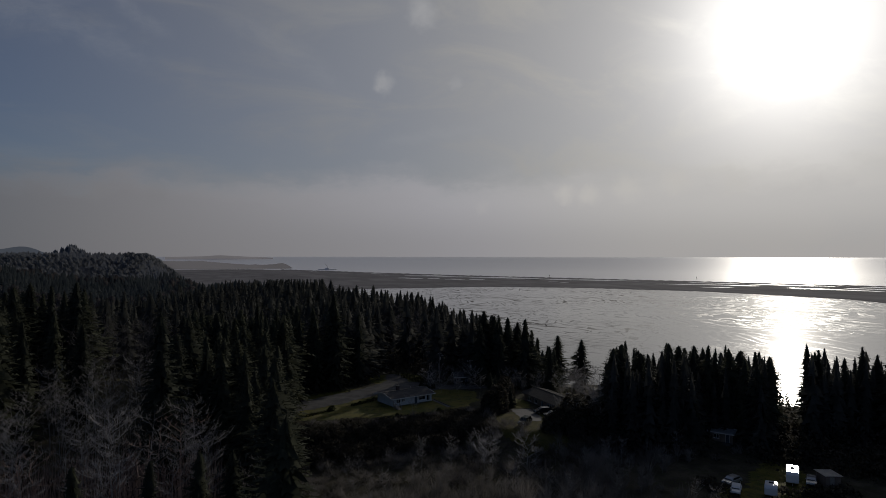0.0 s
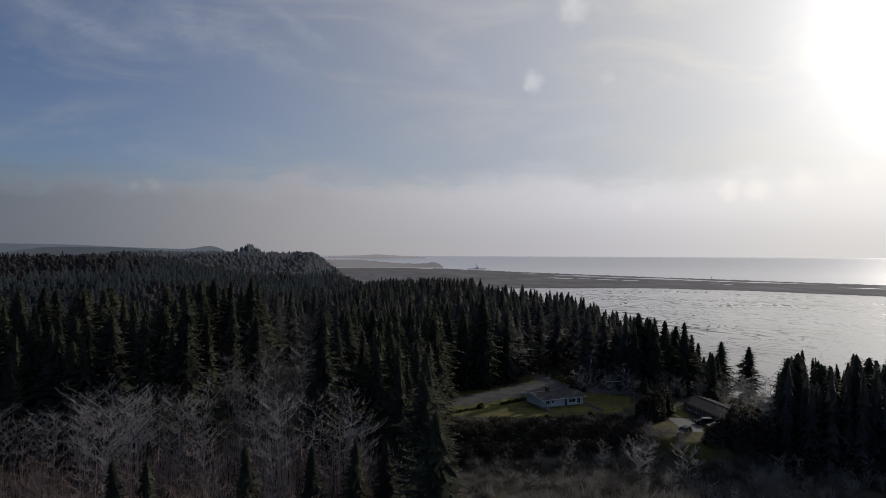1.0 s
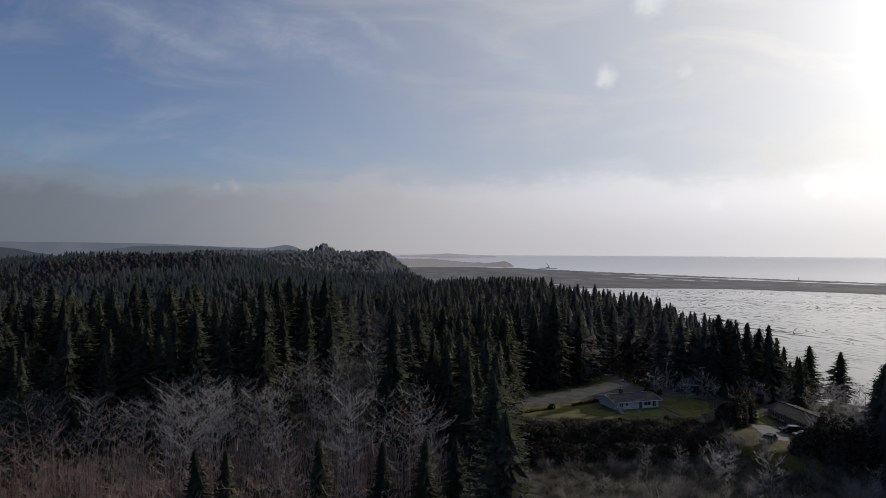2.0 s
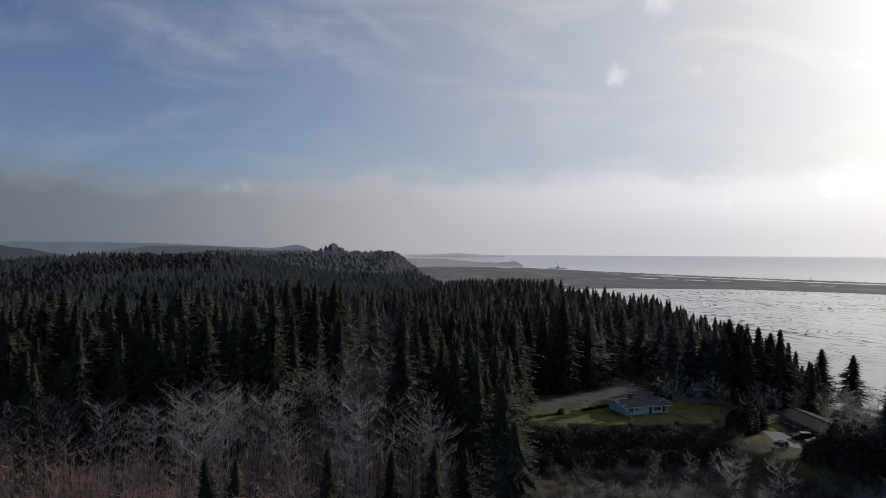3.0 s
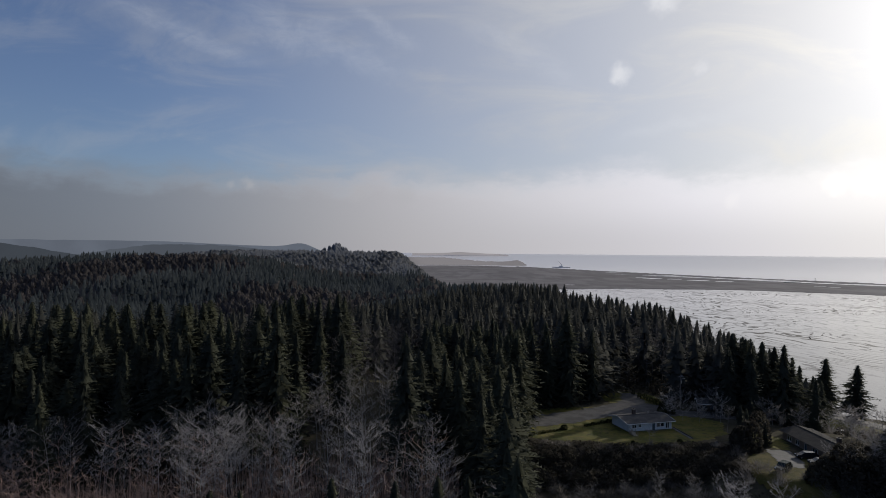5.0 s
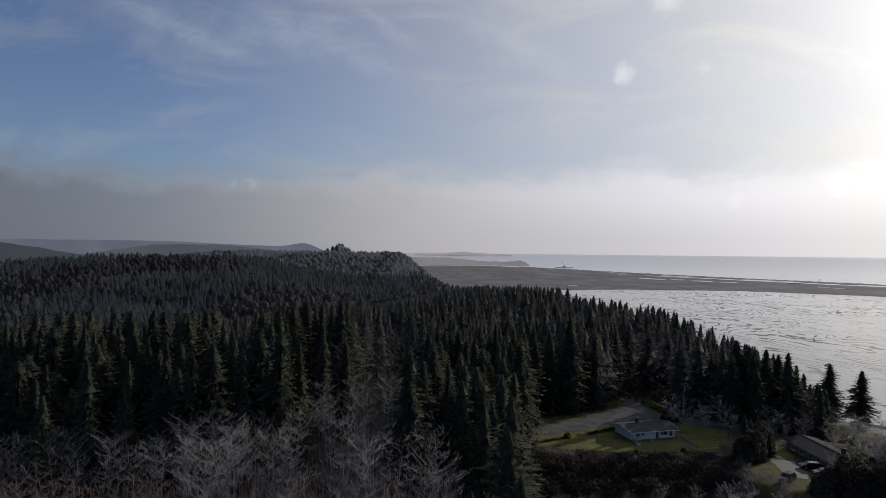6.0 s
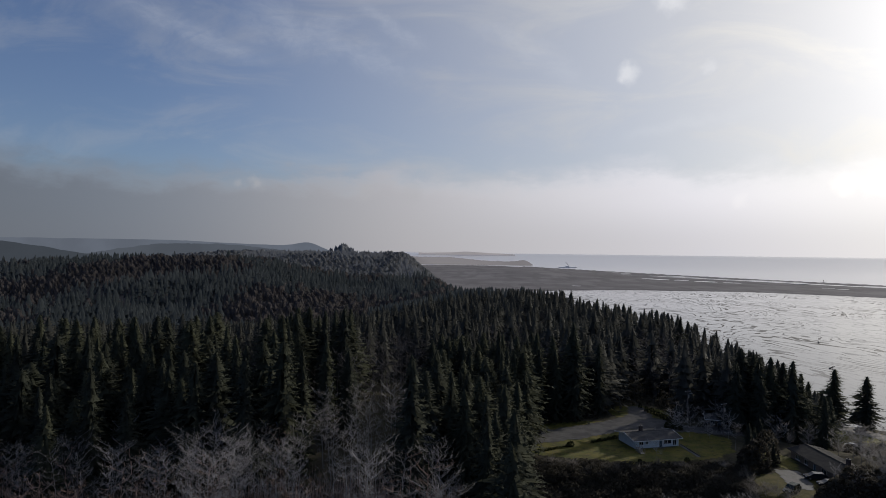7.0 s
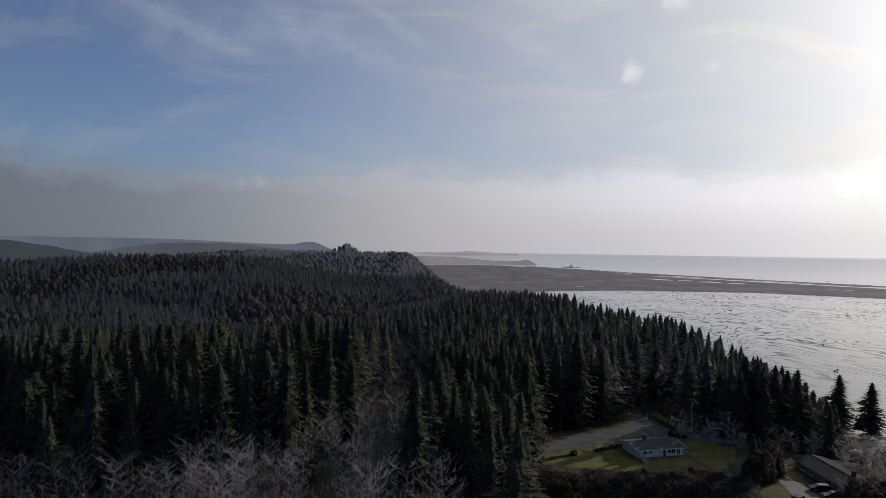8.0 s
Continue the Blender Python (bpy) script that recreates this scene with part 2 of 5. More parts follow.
def _mud(k):
    p = place(k)
    sep = k.node("ShaderNodeSeparateXYZ")
    k.plug(sep, 0, p)
    out = k.step(sep.outputs[1], 400, 720, 0.15, 1.0)
    swirl = k.noise(k.mapping(p, (1.5, 0.75, 1), (0, 0, 0.3)), 0.0060, 4.0, 0.5, 1.0)
    ripples = k.math("SINE", k.math("MULTIPLY", swirl, 120.0))
    fine = k.noise(k.mapping(p, (0.05, 0.022, 0.1), (0, 0, 0.2)), 1.0, 5.0, 0.6)
    patch = k.step(k.noise(p, 0.0042, 3.0), 0.40, 0.60)
    ridge = k.math("MULTIPLY", k.step(ripples, 0.55, 1.0), k.math("ADD", k.math("MULTIPLY", patch, 0.75), 0.20))
    ridge = k.math("MULTIPLY", ridge, k.step(fine, 0.34, 0.52))
    ridge = k.math("MAXIMUM", ridge, k.math("MULTIPLY", k.step(fine, 0.62, 0.70), 0.22))
    ridge = k.math("MULTIPLY", ridge, out)
    col = k.mix(ridge, (0.11, 0.10, 0.095, 1), (0.070, 0.063, 0.058, 1))
    rough = k.math("ADD", k.math("MULTIPLY", ridge, 0.55), 0.14)
    b = bsdf(k, col, rough, 0, 0.5, k.math("ADD", ridge, k.math("MULTIPLY", k.noise(p, 0.25, 4.0), 0.6)), 0.6, 0.10)
    k.plug(b, "Specular IOR Level", k.math("SUBTRACT", 0.5, k.math("MULTIPLY", ridge, 0.36)))


M_GROUND = material("ground_soil", _ground)
M_LAWN = material("lawn_grass", _lawn)
M_GRAVEL = material("gravel", _gravel)
M_SEA = material("sea_water", _sea)
M_MUD = material("wet_mud", _mud)


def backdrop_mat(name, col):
    """Far land that glows by itself: haze is put into its emission colour."""
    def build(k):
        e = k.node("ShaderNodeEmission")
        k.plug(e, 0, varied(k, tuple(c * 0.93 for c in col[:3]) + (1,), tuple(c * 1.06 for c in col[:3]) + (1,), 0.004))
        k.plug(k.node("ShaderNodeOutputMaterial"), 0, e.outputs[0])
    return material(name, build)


# ---- mesh helpers ----


def mesh_of(name, verts, faces, mat, smooth=False, normals=None):
    me = bpy.data.meshes.new(name)
    me.from_pydata([tuple(v) for v in verts], [], faces)
    me.materials.append(mat)
    if smooth:
        me.polygons.foreach_set("use_smooth", [True] * len(me.polygons))
    me.update()
    if normals:
        me.normals_split_custom_set_from_vertices(normals)
    return me


def part(name, bm, mat, parent=None, label=""):
    """Links a bmesh (or a mesh) as one mesh object under a thing or a part."""
    if isinstance(bm, bmesh.types.BMesh):
        me = bpy.data.meshes.new(name)
        bmesh.ops.recalc_face_normals(bm, faces=bm.faces)
        bm.to_mesh(me)
        bm.free()
        me.materials.append(mat)
    else:
        me = bm
    ob = new(name, me)
    ob.parent = parent
    if label:
        tagged(ob, label)
    return ob


def box(x0, y0, z0, x1, y1, z1, bevel=0.0, bm=None):
    bm = bm or bmesh.new()
    m = Matrix.Translation(((x0 + x1) / 2, (y0 + y1) / 2, (z0 + z1) / 2)) @ Matrix.Diagonal((x1 - x0, y1 - y0, z1 - z0, 1))
    r = bmesh.ops.create_cube(bm, size=1, matrix=m)
    if bevel:
        es = list({e for v in r["verts"] for e in v.link_edges})
        bmesh.ops.bevel(bm, geom=es, offset=bevel, segments=2, affect="EDGES")
    return bm


def rod(a, b, r0, r1=None, sides=8, bm=None):
    bm = bm or bmesh.new()
    a, b = Vector(a), Vector(b)
    m = Matrix.Translation((a + b) / 2) @ (b - a).to_track_quat("Z", "Y").to_matrix().to_4x4()
    bmesh.ops.create_cone(bm, cap_ends=True, segments=sides, radius1=r0, radius2=r0 if r1 is None else r1, depth=(b - a).length, matrix=m)
    return bm


def smooth01(a, b, v):
    t = min(1.0, max(0.0, (v - a) / (b - a)))
    return t * t * (3 - 2 * t)


# ---- the lie of the land ----


def shore_x(y):
    """The bay's near shore: land lies at smaller x."""
    if y < 320:
        return 232 + (320 - y) * 0.55
    if y < 700:
        return 232 - (y - 320) * 0.36
    if y < 1640:
        return 95 - (y - 700) * 0.11
    return -8 - (y - 1640) * 0.9


def in_bay(x, y):
    """Below 1 inside the round tidal bay."""
    ex = (x - 560) / (640 if x > 560 else 720)
    ey = (y - 950) / 700
    return math.hypot(ex, ey) + 0.04 * noise.noise((x * 0.006, y * 0.006, 3.0))


def outer_x(y):
    """The open sea's shore along the spit."""
    return 1008 + (2591 - y) * (0.62 if y < 2591 else 0.47) + 12 * noise.noise((y * 0.004, 7.0, 0))


def height(x, y):
    n1 = noise.noise((x * 0.012, y * 0.012, 0.0))
    n2 = noise.noise((x * 0.05, y * 0.05, 5.0))
    # wooded hills
    hill = 49 + 3.0 * n1 + 0.5 * n2
    hill -= 21 * smooth01(225, 470, y) * smooth01(10, -90, x)
    crest = 1300 + 0.15 * x
    hill += (25 + 7 * noise.noise((x * 0.003, y * 0.002, 9.0))) * math.exp(-((y - crest) / 380) ** 2) * smooth01(-1500, -350, x - 0.0 * y)
    hill += 9 * math.exp(-((y - 1450) / 250) ** 2 - ((x + 220) / 260) ** 2)
    hill += (36 - 0.042 * abs(x + 360)) * math.exp(-((y - 880 - 0.10 * (x + 430)) / 230) ** 2) * smooth01(-110, -290, x + 0.25 * (y - 880)) * (1 + 0.09 * n1)
    hill += 29 * math.exp(-((y - 1470) / 260) ** 2) * smooth01(-5, -120, x) * smooth01(-800, -480, x)
    # the near ridge under the tall spruces, and folds in the valley beyond
    hill += 8 * smooth01(122, 172, y) * smooth01(250, 195, y) * smooth01(2, -26, x)
    hill += 8 * noise.noise((x * 0.007, y * 0.009, 31.0)) * smooth01(420, 540, y) * smooth01(900, 780, y) * smooth01(-20, -120, x)
    # bench with the house, and the lower ground in front of it
    near = smooth01(150, 139, y) * smooth01(-4, 14, x) * smooth01(120, 85, x)
    hill = hill * (1 - near) + (44.5 + 0.8 * n2) * near
    bench = smooth01(1.25, 0.95, math.hypot((x - 47) / 38, (y - 178) / 27))
    hill = hill * (1 - bench) + 49.5 * bench
    lot = smooth01(1.4, 0.8, math.hypot((x - 77) / 18, (y - 143) / 18))
    hill = hill * (1 - lot) + 49.6 * lot
    lot3 = smooth01(1.5, 0.9, math.hypot((x - 106) / 26, (y - 94) / 20))
    hill = hill * (1 - lot3) + 45.5 * lot3
    lot2 = smooth01(1.5, 0.8, math.hypot((x - 165) / 26, (y - 268) / 14))
    if y > 60:
        hill -= 22 * smooth01(186, 248, 0.515 * x + 0.857 * y) * smooth01(0.46, 0.56, x / y)
    coast = smooth01(0, 125, shore_x(y) - x)
    z = -3 + (hill + 3) * coast
    z = z * (1 - lot2) + 25.0 * lot2
    # low marsh and sand spit beyond the bay
    if y > 500 or x > 600:
        d_out = outer_x(y) - x
        low = (1.6 + 0.7 * n1 + 0.3 * n2) * smooth01(0, 18, d_out) - 3 * smooth01(0, -30, d_out)
        low += 1.4 * math.exp(-((d_out - 22) / 14) ** 2)
        strip = math.exp(-((d_out - 95) / 30) ** 2) * smooth01(-0.25, 0.15, noise.noise((y * 0.006, 2.0, 1.0)))
        low -= 3.0 * strip
        strip2 = math.exp(-((d_out - 230) / 34) ** 2) * smooth01(0.0, 0.3, noise.noise((y * 0.008, 22.0, 1.0)))
        low -= 3.4 * strip2
        b = in_bay(x, y)
        low = low * smooth01(0.985, 1.02, b) - 3 * smooth01(1.01, 0.97, b)
        low += 3 * math.exp(-((x - 100) / 300) ** 2 - ((y - 3700) / 400) ** 2)
        low += 9 * math.exp(-((x - 330) / 240) ** 2 - ((y - 2650) / 500) ** 2)
        if y > 1640:
            low = max(low, -3)
        z = max(z, low)
    return z


def lines(spans):
    out = []
    for a, b, step in spans:
        out += list(np.arange(a, b, step))
    return out + [spans[-1][1]]


gx = lines([(-4850, -1700, 210), (-1700, -420, 40), (-420, -120, 12), (-120, 230, 4), (230, 440, 14), (440, 2200, 22), (2200, 4850, 220)])
gy = lines([(-4850, -700, 320), (-700, -60, 40), (-60, 60, 12), (60, 330, 4), (330, 700, 14), (700, 2700, 22), (2700, 4850, 60)])
gv = [(x, y, height(x, y)) for y in gy for x in gx]
nx = len(gx)
gf = [(j * nx + i, j * nx + i + 1, (j + 1) * nx + i + 1, (j + 1) * nx + i) for j in range(len(gy) - 1) for i in range(nx - 1)]
ground = tagged(new("ground", mesh_of("ground", gv, gf, M_GROUND, True)), "dark forest soil, coloured paler for haze on the far slopes, and pale grey salt marsh reaching the sea", "ground", kind="structure")


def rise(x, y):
    """The sea sheet is bent up at its far rim, to meet the horizon in the camera's view."""
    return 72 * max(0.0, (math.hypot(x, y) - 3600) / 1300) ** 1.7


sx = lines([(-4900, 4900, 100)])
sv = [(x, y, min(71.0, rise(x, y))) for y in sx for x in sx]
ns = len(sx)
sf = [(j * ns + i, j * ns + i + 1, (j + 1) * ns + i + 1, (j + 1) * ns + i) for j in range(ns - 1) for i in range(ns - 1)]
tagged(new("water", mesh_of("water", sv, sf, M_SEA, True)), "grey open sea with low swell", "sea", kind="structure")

# the drained mudflat lies a hand above the sea
mv, mf = [], []
for j in range(61):
    for i in range(61):
        x, y = -260 + i * 26, 230 + j * 24
        mv.append((x, y, 0.06))
for j in range(60):
    for i in range(60):
        a = j * 61 + i
        cx, cy = -247 + i * 26, 242 + j * 24
        if in_bay(cx, cy) < 1.1 or height(cx, cy) > -2.9:
            mf.append((a, a + 1, a + 62, a + 61))
tagged(new("mudflat", mesh_of("mudflat", mv, mf, M_MUD)), "wet silver-grey tidal mudflat with rippled channels", "mudflat", kind="structure")

# ---- far ridges, glowing in the colours of haze ----


def ridge(name, label, mat, dist, b0, b1, profile, depth=350, n=140):
    """A long hill at a distance, over bearings b0 to b1; profile(u) gives its crest's height."""
    v, f = [], []
    for i in range(n + 1):
        u = i / n
        b = radians(b0 + (b1 - b0) * u)
        top = profile(u)
        for r, z in ((dist - depth * 0.3, -3.0), (dist - depth * 0.12, top * 0.6), (dist, top), (dist + depth * 0.3, top * 0.5), (dist + depth * 0.5, -3.0)):
            v.append((math.sin(b) * r, math.cos(b) * r, z))
    for i in range(n):
        for k in range(4):
            a = i * 5 + k
            f.append((a, a + 5, a + 6, a + 1))
    return tagged(new(name, mesh_of(name, v, f, mat)), label, "distant hills", kind="structure")


def rough_line(u, seed, a=3.0):
    return a * noise.noise((u * 9, seed, 0)) + a * 0.5 * noise.noise((u * 31, seed, 4)) + a * 0.3 * noise.noise((u * 110, seed, 8))


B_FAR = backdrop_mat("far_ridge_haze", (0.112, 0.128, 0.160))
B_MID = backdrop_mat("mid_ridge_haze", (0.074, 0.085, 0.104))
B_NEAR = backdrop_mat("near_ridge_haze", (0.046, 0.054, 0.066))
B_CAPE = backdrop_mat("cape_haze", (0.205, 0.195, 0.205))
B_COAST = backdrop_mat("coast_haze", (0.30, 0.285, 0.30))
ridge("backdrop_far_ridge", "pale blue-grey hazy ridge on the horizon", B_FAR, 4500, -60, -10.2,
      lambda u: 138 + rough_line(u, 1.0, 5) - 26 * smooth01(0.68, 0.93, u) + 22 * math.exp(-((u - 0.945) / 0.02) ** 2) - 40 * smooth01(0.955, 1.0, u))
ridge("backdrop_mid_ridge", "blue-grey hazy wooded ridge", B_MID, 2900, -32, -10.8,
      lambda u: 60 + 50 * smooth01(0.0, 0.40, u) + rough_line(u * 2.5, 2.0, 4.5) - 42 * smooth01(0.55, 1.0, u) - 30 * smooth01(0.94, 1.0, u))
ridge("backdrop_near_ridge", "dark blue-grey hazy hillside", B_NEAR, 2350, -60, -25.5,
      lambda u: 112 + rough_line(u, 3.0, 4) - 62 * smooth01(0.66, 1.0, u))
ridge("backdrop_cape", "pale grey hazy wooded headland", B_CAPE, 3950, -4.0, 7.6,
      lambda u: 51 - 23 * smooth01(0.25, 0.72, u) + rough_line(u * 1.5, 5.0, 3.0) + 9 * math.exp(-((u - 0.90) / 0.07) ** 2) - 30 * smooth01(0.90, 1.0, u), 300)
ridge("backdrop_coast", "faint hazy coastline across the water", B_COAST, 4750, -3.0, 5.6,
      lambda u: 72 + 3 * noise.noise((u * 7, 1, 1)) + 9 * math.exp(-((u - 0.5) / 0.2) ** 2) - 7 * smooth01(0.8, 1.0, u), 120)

# ---- trees ----


def tube(v, f, pts, radii, sides=6):
    base = len(v)
    for (p, r) in zip(pts, radii):
        for s in range(sides):
            a = 2 * math.pi * s / sides
            v.append((p[0] + r * math.cos(a), p[1] + r * math.sin(a), p[2]))
    for k in range(len(pts) - 1):
        for s in range(sides):
            a, b = base + k * sides + s, base + k * sides + (s + 1) % sides
            f.append((a, b, b + sides, a + sides))


def spray(v, f, n, corners, normal):
    """A spray of leaves, turned to face outwards, that takes the crown's normal."""
    if (corners[1] - corners[0]).cross(corners[2] - corners[0]).dot(normal) < 0:
        corners = corners[::-1]
    k0 = len(v)
    v.extend([tuple(c) for c in corners])
    n.extend([tuple(normal)] * len(corners))
    f.append(tuple(range(k0, k0 + len(corners))))


def conifer_parts(seed, h, radius, whorls, per, sprays, size, sides, bare=0.05, lean=0.0, power=0.85, gap=0.0):
    """Trunk and crown of a spruce: a ragged inner mass, and boughs set all the way up that are fringed with sprays of needles."""
    rng = random.Random(seed)
    tv, tf, cv, cf, cn = [], [], [], [], []
    pts = [(lean * (k / 6) ** 2 * h, 0, h * k / 6) for k in range(7)]
    tube(tv, tf, pts, [0.014 * h * (1 - 0.95 * k / 6) for k in range(7)])

    def reach(u, a):
        env = radius * min(1.0, (1 - u) ** power * 1.08) * (0.62 + 0.38 * min(1, (u - bare) / 0.2 + 0.2))
        side = noise.noise((math.cos(a) * 0.9 + seed * 3.1, math.sin(a) * 0.9, u * 4.5))
        return env * (1.0 + 0.5 * side) + 0.004 * h

    # the dense crown: overlapping skirts of boughs with ragged, hanging hems
    tiers, points = int(whorls * 1.15), sides * 2
    for k in range(tiers):
        u = bare + (0.965 - bare) * k / (tiers - 1)
        k0 = len(cv)
        cv.append((lean * u * u * h, 0, min(1.0, u + 2.2 / tiers) * h))
        cn.append((0, 0, 1))
        turn = rng.uniform(0, 6.28)
        for i in range(points):
            a = turn + 2 * math.pi * (i + rng.uniform(-0.25, 0.25)) / points
            r = reach(u, a) * ((0.66 if i % 2 else 0.28) + 0.22 * u * u) * rng.uniform(0.6, 1.2) * (1 - 0.6 * gap)
            ca, sa = math.cos(a), math.sin(a)
            cv.append((lean * u * u * h + ca * r, sa * r, u * h - (0.22 if i % 2 else 0.02) * r + rng.uniform(-0.5, 0.5) * h / whorls * (1 - u)))
            cn.append(tuple(Vector((ca * 0.5 + rng.uniform(-.4, .4), sa * 0.5 + rng.uniform(-.4, .4), 0.6 + rng.uniform(-.35, .25))).normalized()))
        for i in range(points):
            if rng.random() >= gap:
                cf.append((k0, k0 + 1 + i, k0 + 1 + (i + 1) % points))
    # boughs
    count = whorls * per
    for b in range(count):
        u = bare + (0.98 - bare) * ((b + rng.random()) / count) ** 0.68
        if rng.random() < gap * 0.5:
            continue
        a = b * 2.39996 + rng.uniform(-0.5, 0.5)
        L = reach(u, a) * rng.uniform(0.70, 1.14)
        ca, sa = math.cos(a), math.sin(a)
        z0, x0 = u * h, lean * u * u * h
        droop = rng.uniform(0.20, 0.60) * (1 - 0.75 * u)
        lift = rng.uniform(-0.05, 0.18) + 0.55 * u * u
        # the bough's flat frond, wider in the middle and hanging at its tip
        ta, w = rng.uniform(-0.9, 0.9), L * rng.uniform(0.05, 0.13)
        mid = Vector((x0 + ca * L * 0.56, sa * L * 0.56, z0 + L * (lift * 0.56 - droop * 0.31)))
        across = Vector((-sa, ca, ta)) * w
        tip = Vector((x0 + ca * L * 0.94, sa * L * 0.94, z0 + L * (lift * 0.94 - droop * 0.9)))
        n = (Vector((ca * 0.45, sa * 0.45, 0.75)) + Vector((rng.uniform(-1, 1), rng.uniform(-1, 1), rng.uniform(-1, 1))) * 0.25).normalized()
        spray(cv, cf, cn, [Vector((x0, 0, z0)), mid - across, tip, mid + across * rng.uniform(0.6, 1.2) - Vector((0, 0, w * 0.3))], n)
        many = max(2, int(sprays * (0.35 + 0.75 * L / radius) + 0.5))
        for q_i in range(many):
            q = 0.30 + 0.70 * (q_i + rng.random()) / many
            c = Vector((x0 + ca * L * q, sa * L * q, z0 + L * (lift * q - droop * q * q)))
            sz = size * (0.26 + 0.74 * (1 - u)) * (1.15 - 0.4 * q) * rng.uniform(0.6, 1.35)
            turn = rng.choice((-1, 1)) * rng.uniform(0.1, 1.1)
            d = Vector((math.cos(a + turn), math.sin(a + turn), rng.uniform(-1.15, 0.15) + 0.8 * u * u)).normalized()
            o = d.cross(Vector((rng.uniform(-1, 1), rng.uniform(-1, 1), rng.uniform(-0.2, 1)))).normalized() * sz * 0.30
            n = (Vector((ca * 0.45, sa * 0.45, 0.75)) + Vector((rng.uniform(-1, 1), rng.uniform(-1, 1), rng.uniform(-1, 1))) * 0.22).normalized()
            spray(cv, cf, cn, [c - o, c + o, c + d * sz * 1.3], n)
    k0 = len(cv)
    r = 0.010 * h
    cv += [(lean * h - r, 0, h * 0.90), (lean * h + r, 0, h * 0.90), (lean * h, r, h * 0.90), (lean * h, 0, h * 1.005)]
    cf += [(k0, k0 + 1, k0 + 3), (k0 + 1, k0 + 2, k0 + 3), (k0 + 2, k0, k0 + 3)]
    cn += [(-1, 0, 0), (1, 0, 0), (0, 1, 0), (0, 0, 1)]
    return tv, tf, cv, cf, cn


def alder_parts(seed, h, spread, limbs=17, fork=7, twigs=7, low=0.36, thick=0.72):
    """Trunk with limbs, and the crown of fine twigs, of a leafless tree."""
    rng = random.Random(seed)
    tv, tf, cv, cf = [], [], [], []

    def sliver(a, b, w):
        d = b - a
        s = d.cross(Vector((rng.uniform(-1, 1), rng.uniform(-1, 1), rng.uniform(-1, 1))))
        s = s.normalized() * w if s.length > 1e-6 else Vector((w, 0, 0))
        k0 = len(cv)
        cv.extend([tuple(a - s), tuple(a + s), tuple(b)])
        cf.append((k0, k0 + 1, k0 + 2))

    stems = rng.choice((1, 1, 2))
    for st in range(stems):
        ox, oy = rng.uniform(-0.5, 0.5) * (stems - 1), rng.uniform(-0.5, 0.5) * (stems - 1)
        wx, wy = rng.uniform(-0.1, 0.1) * h, rng.uniform(-0.1, 0.1) * h
        axis = [Vector((ox + wx * (k / 6) ** 1.5 + rng.uniform(-.01, .01) * h, oy + wy * (k / 6) ** 1.5 + rng.uniform(-.01, .01) * h, h * 0.9 * k / 6)) for k in range(7)]
        axis[0].x, axis[0].y = ox, oy
        tube(tv, tf, axis, [0.7 * thick * (0.0085 * max(h, 6) * (1 - 0.88 * k / 6) + 0.012) for k in range(7)], 5)
        for i in range(limbs):
            u = low + (0.97 - low) * (i + rng.random()) / limbs
            k = min(5, int(u * 6))
            p = axis[k].lerp(axis[k + 1], u * 6 - k)
            a = i * 2.4 + rng.uniform(-0.6, 0.6)
            L = spread * (0.72 + 0.28 * u) * rng.uniform(0.65, 1.2)
            up = rng.uniform(0.1, 0.85)
            q1 = p + Vector((math.cos(a) * L * 0.50, math.sin(a) * L * 0.50, L * 0.42 * up))
            a2 = a + rng.uniform(-.7, .7)
            q2 = q1 + Vector((math.cos(a2) * L * 0.38, math.sin(a2) * L * 0.38, L * 0.55 * up * rng.uniform(0.5, 1.1)))
            bend = Vector((rng.uniform(-1, 1), rng.uniform(-1, 1), rng.uniform(-0.6, 1))) * L * 0.17
            tube(cv, cf, [p, p.lerp(q1, 0.5) + bend, q1, q1.lerp(q2, 0.5) - bend, q2], [0.060 * thick, 0.052 * thick, 0.042 * thick, 0.032 * thick, 0.016 * thick], 3)
            for j in range(fork):
                f = rng.uniform(0.15, 1.0)
                s = p.lerp(q1, f * 2) if f < 0.5 else q1.lerp(q2, f * 2 - 1)
                b = a + rng.uniform(-1.7, 1.7)
                l2 = L * rng.uniform(0.22, 0.5)
                mid = s + Vector((math.cos(b) * l2 * 0.55, math.sin(b) * l2 * 0.55, l2 * rng.uniform(0.1, 0.45)))
                e = mid + Vector((math.cos(b) * l2 * 0.3, math.sin(b) * l2 * 0.3, l2 * rng.uniform(0.3, 0.75)))
                sliver(s, mid + (mid - s) * 0.15, 0.030 * thick)
                sliver(mid, e, 0.022 * thick)
                for t in range(twigs):
                    g = s.lerp(mid, rng.uniform(0.2, 1.0)) if rng.random() < 0.45 else mid.lerp(e, rng.random())
                    c = b + rng.uniform(-2.0, 2.0)
                    l3 = l2 * rng.uniform(0.18, 0.5)
                    sliver(g, g + Vector((math.cos(c) * l3 * 0.8, math.sin(c) * l3 * 0.8, l3 * rng.uniform(0.0, 0.95))), 0.020 * thick)
    return tv, tf, cv, cf


def tree(name, parts, bark, leaf, label, category, group):
    tv, tf, cv, cf = parts[:4]
    normals = parts[4] if len(parts) > 4 else None
    top = tagged(new(name), label, category, group)
    part("trunk", mesh_of("trunk", tv, tf, bark, True), bark, top)
    part("crown", mesh_of("crown", cv, cf, leaf, bool(normals), normals), leaf, top)
    return top


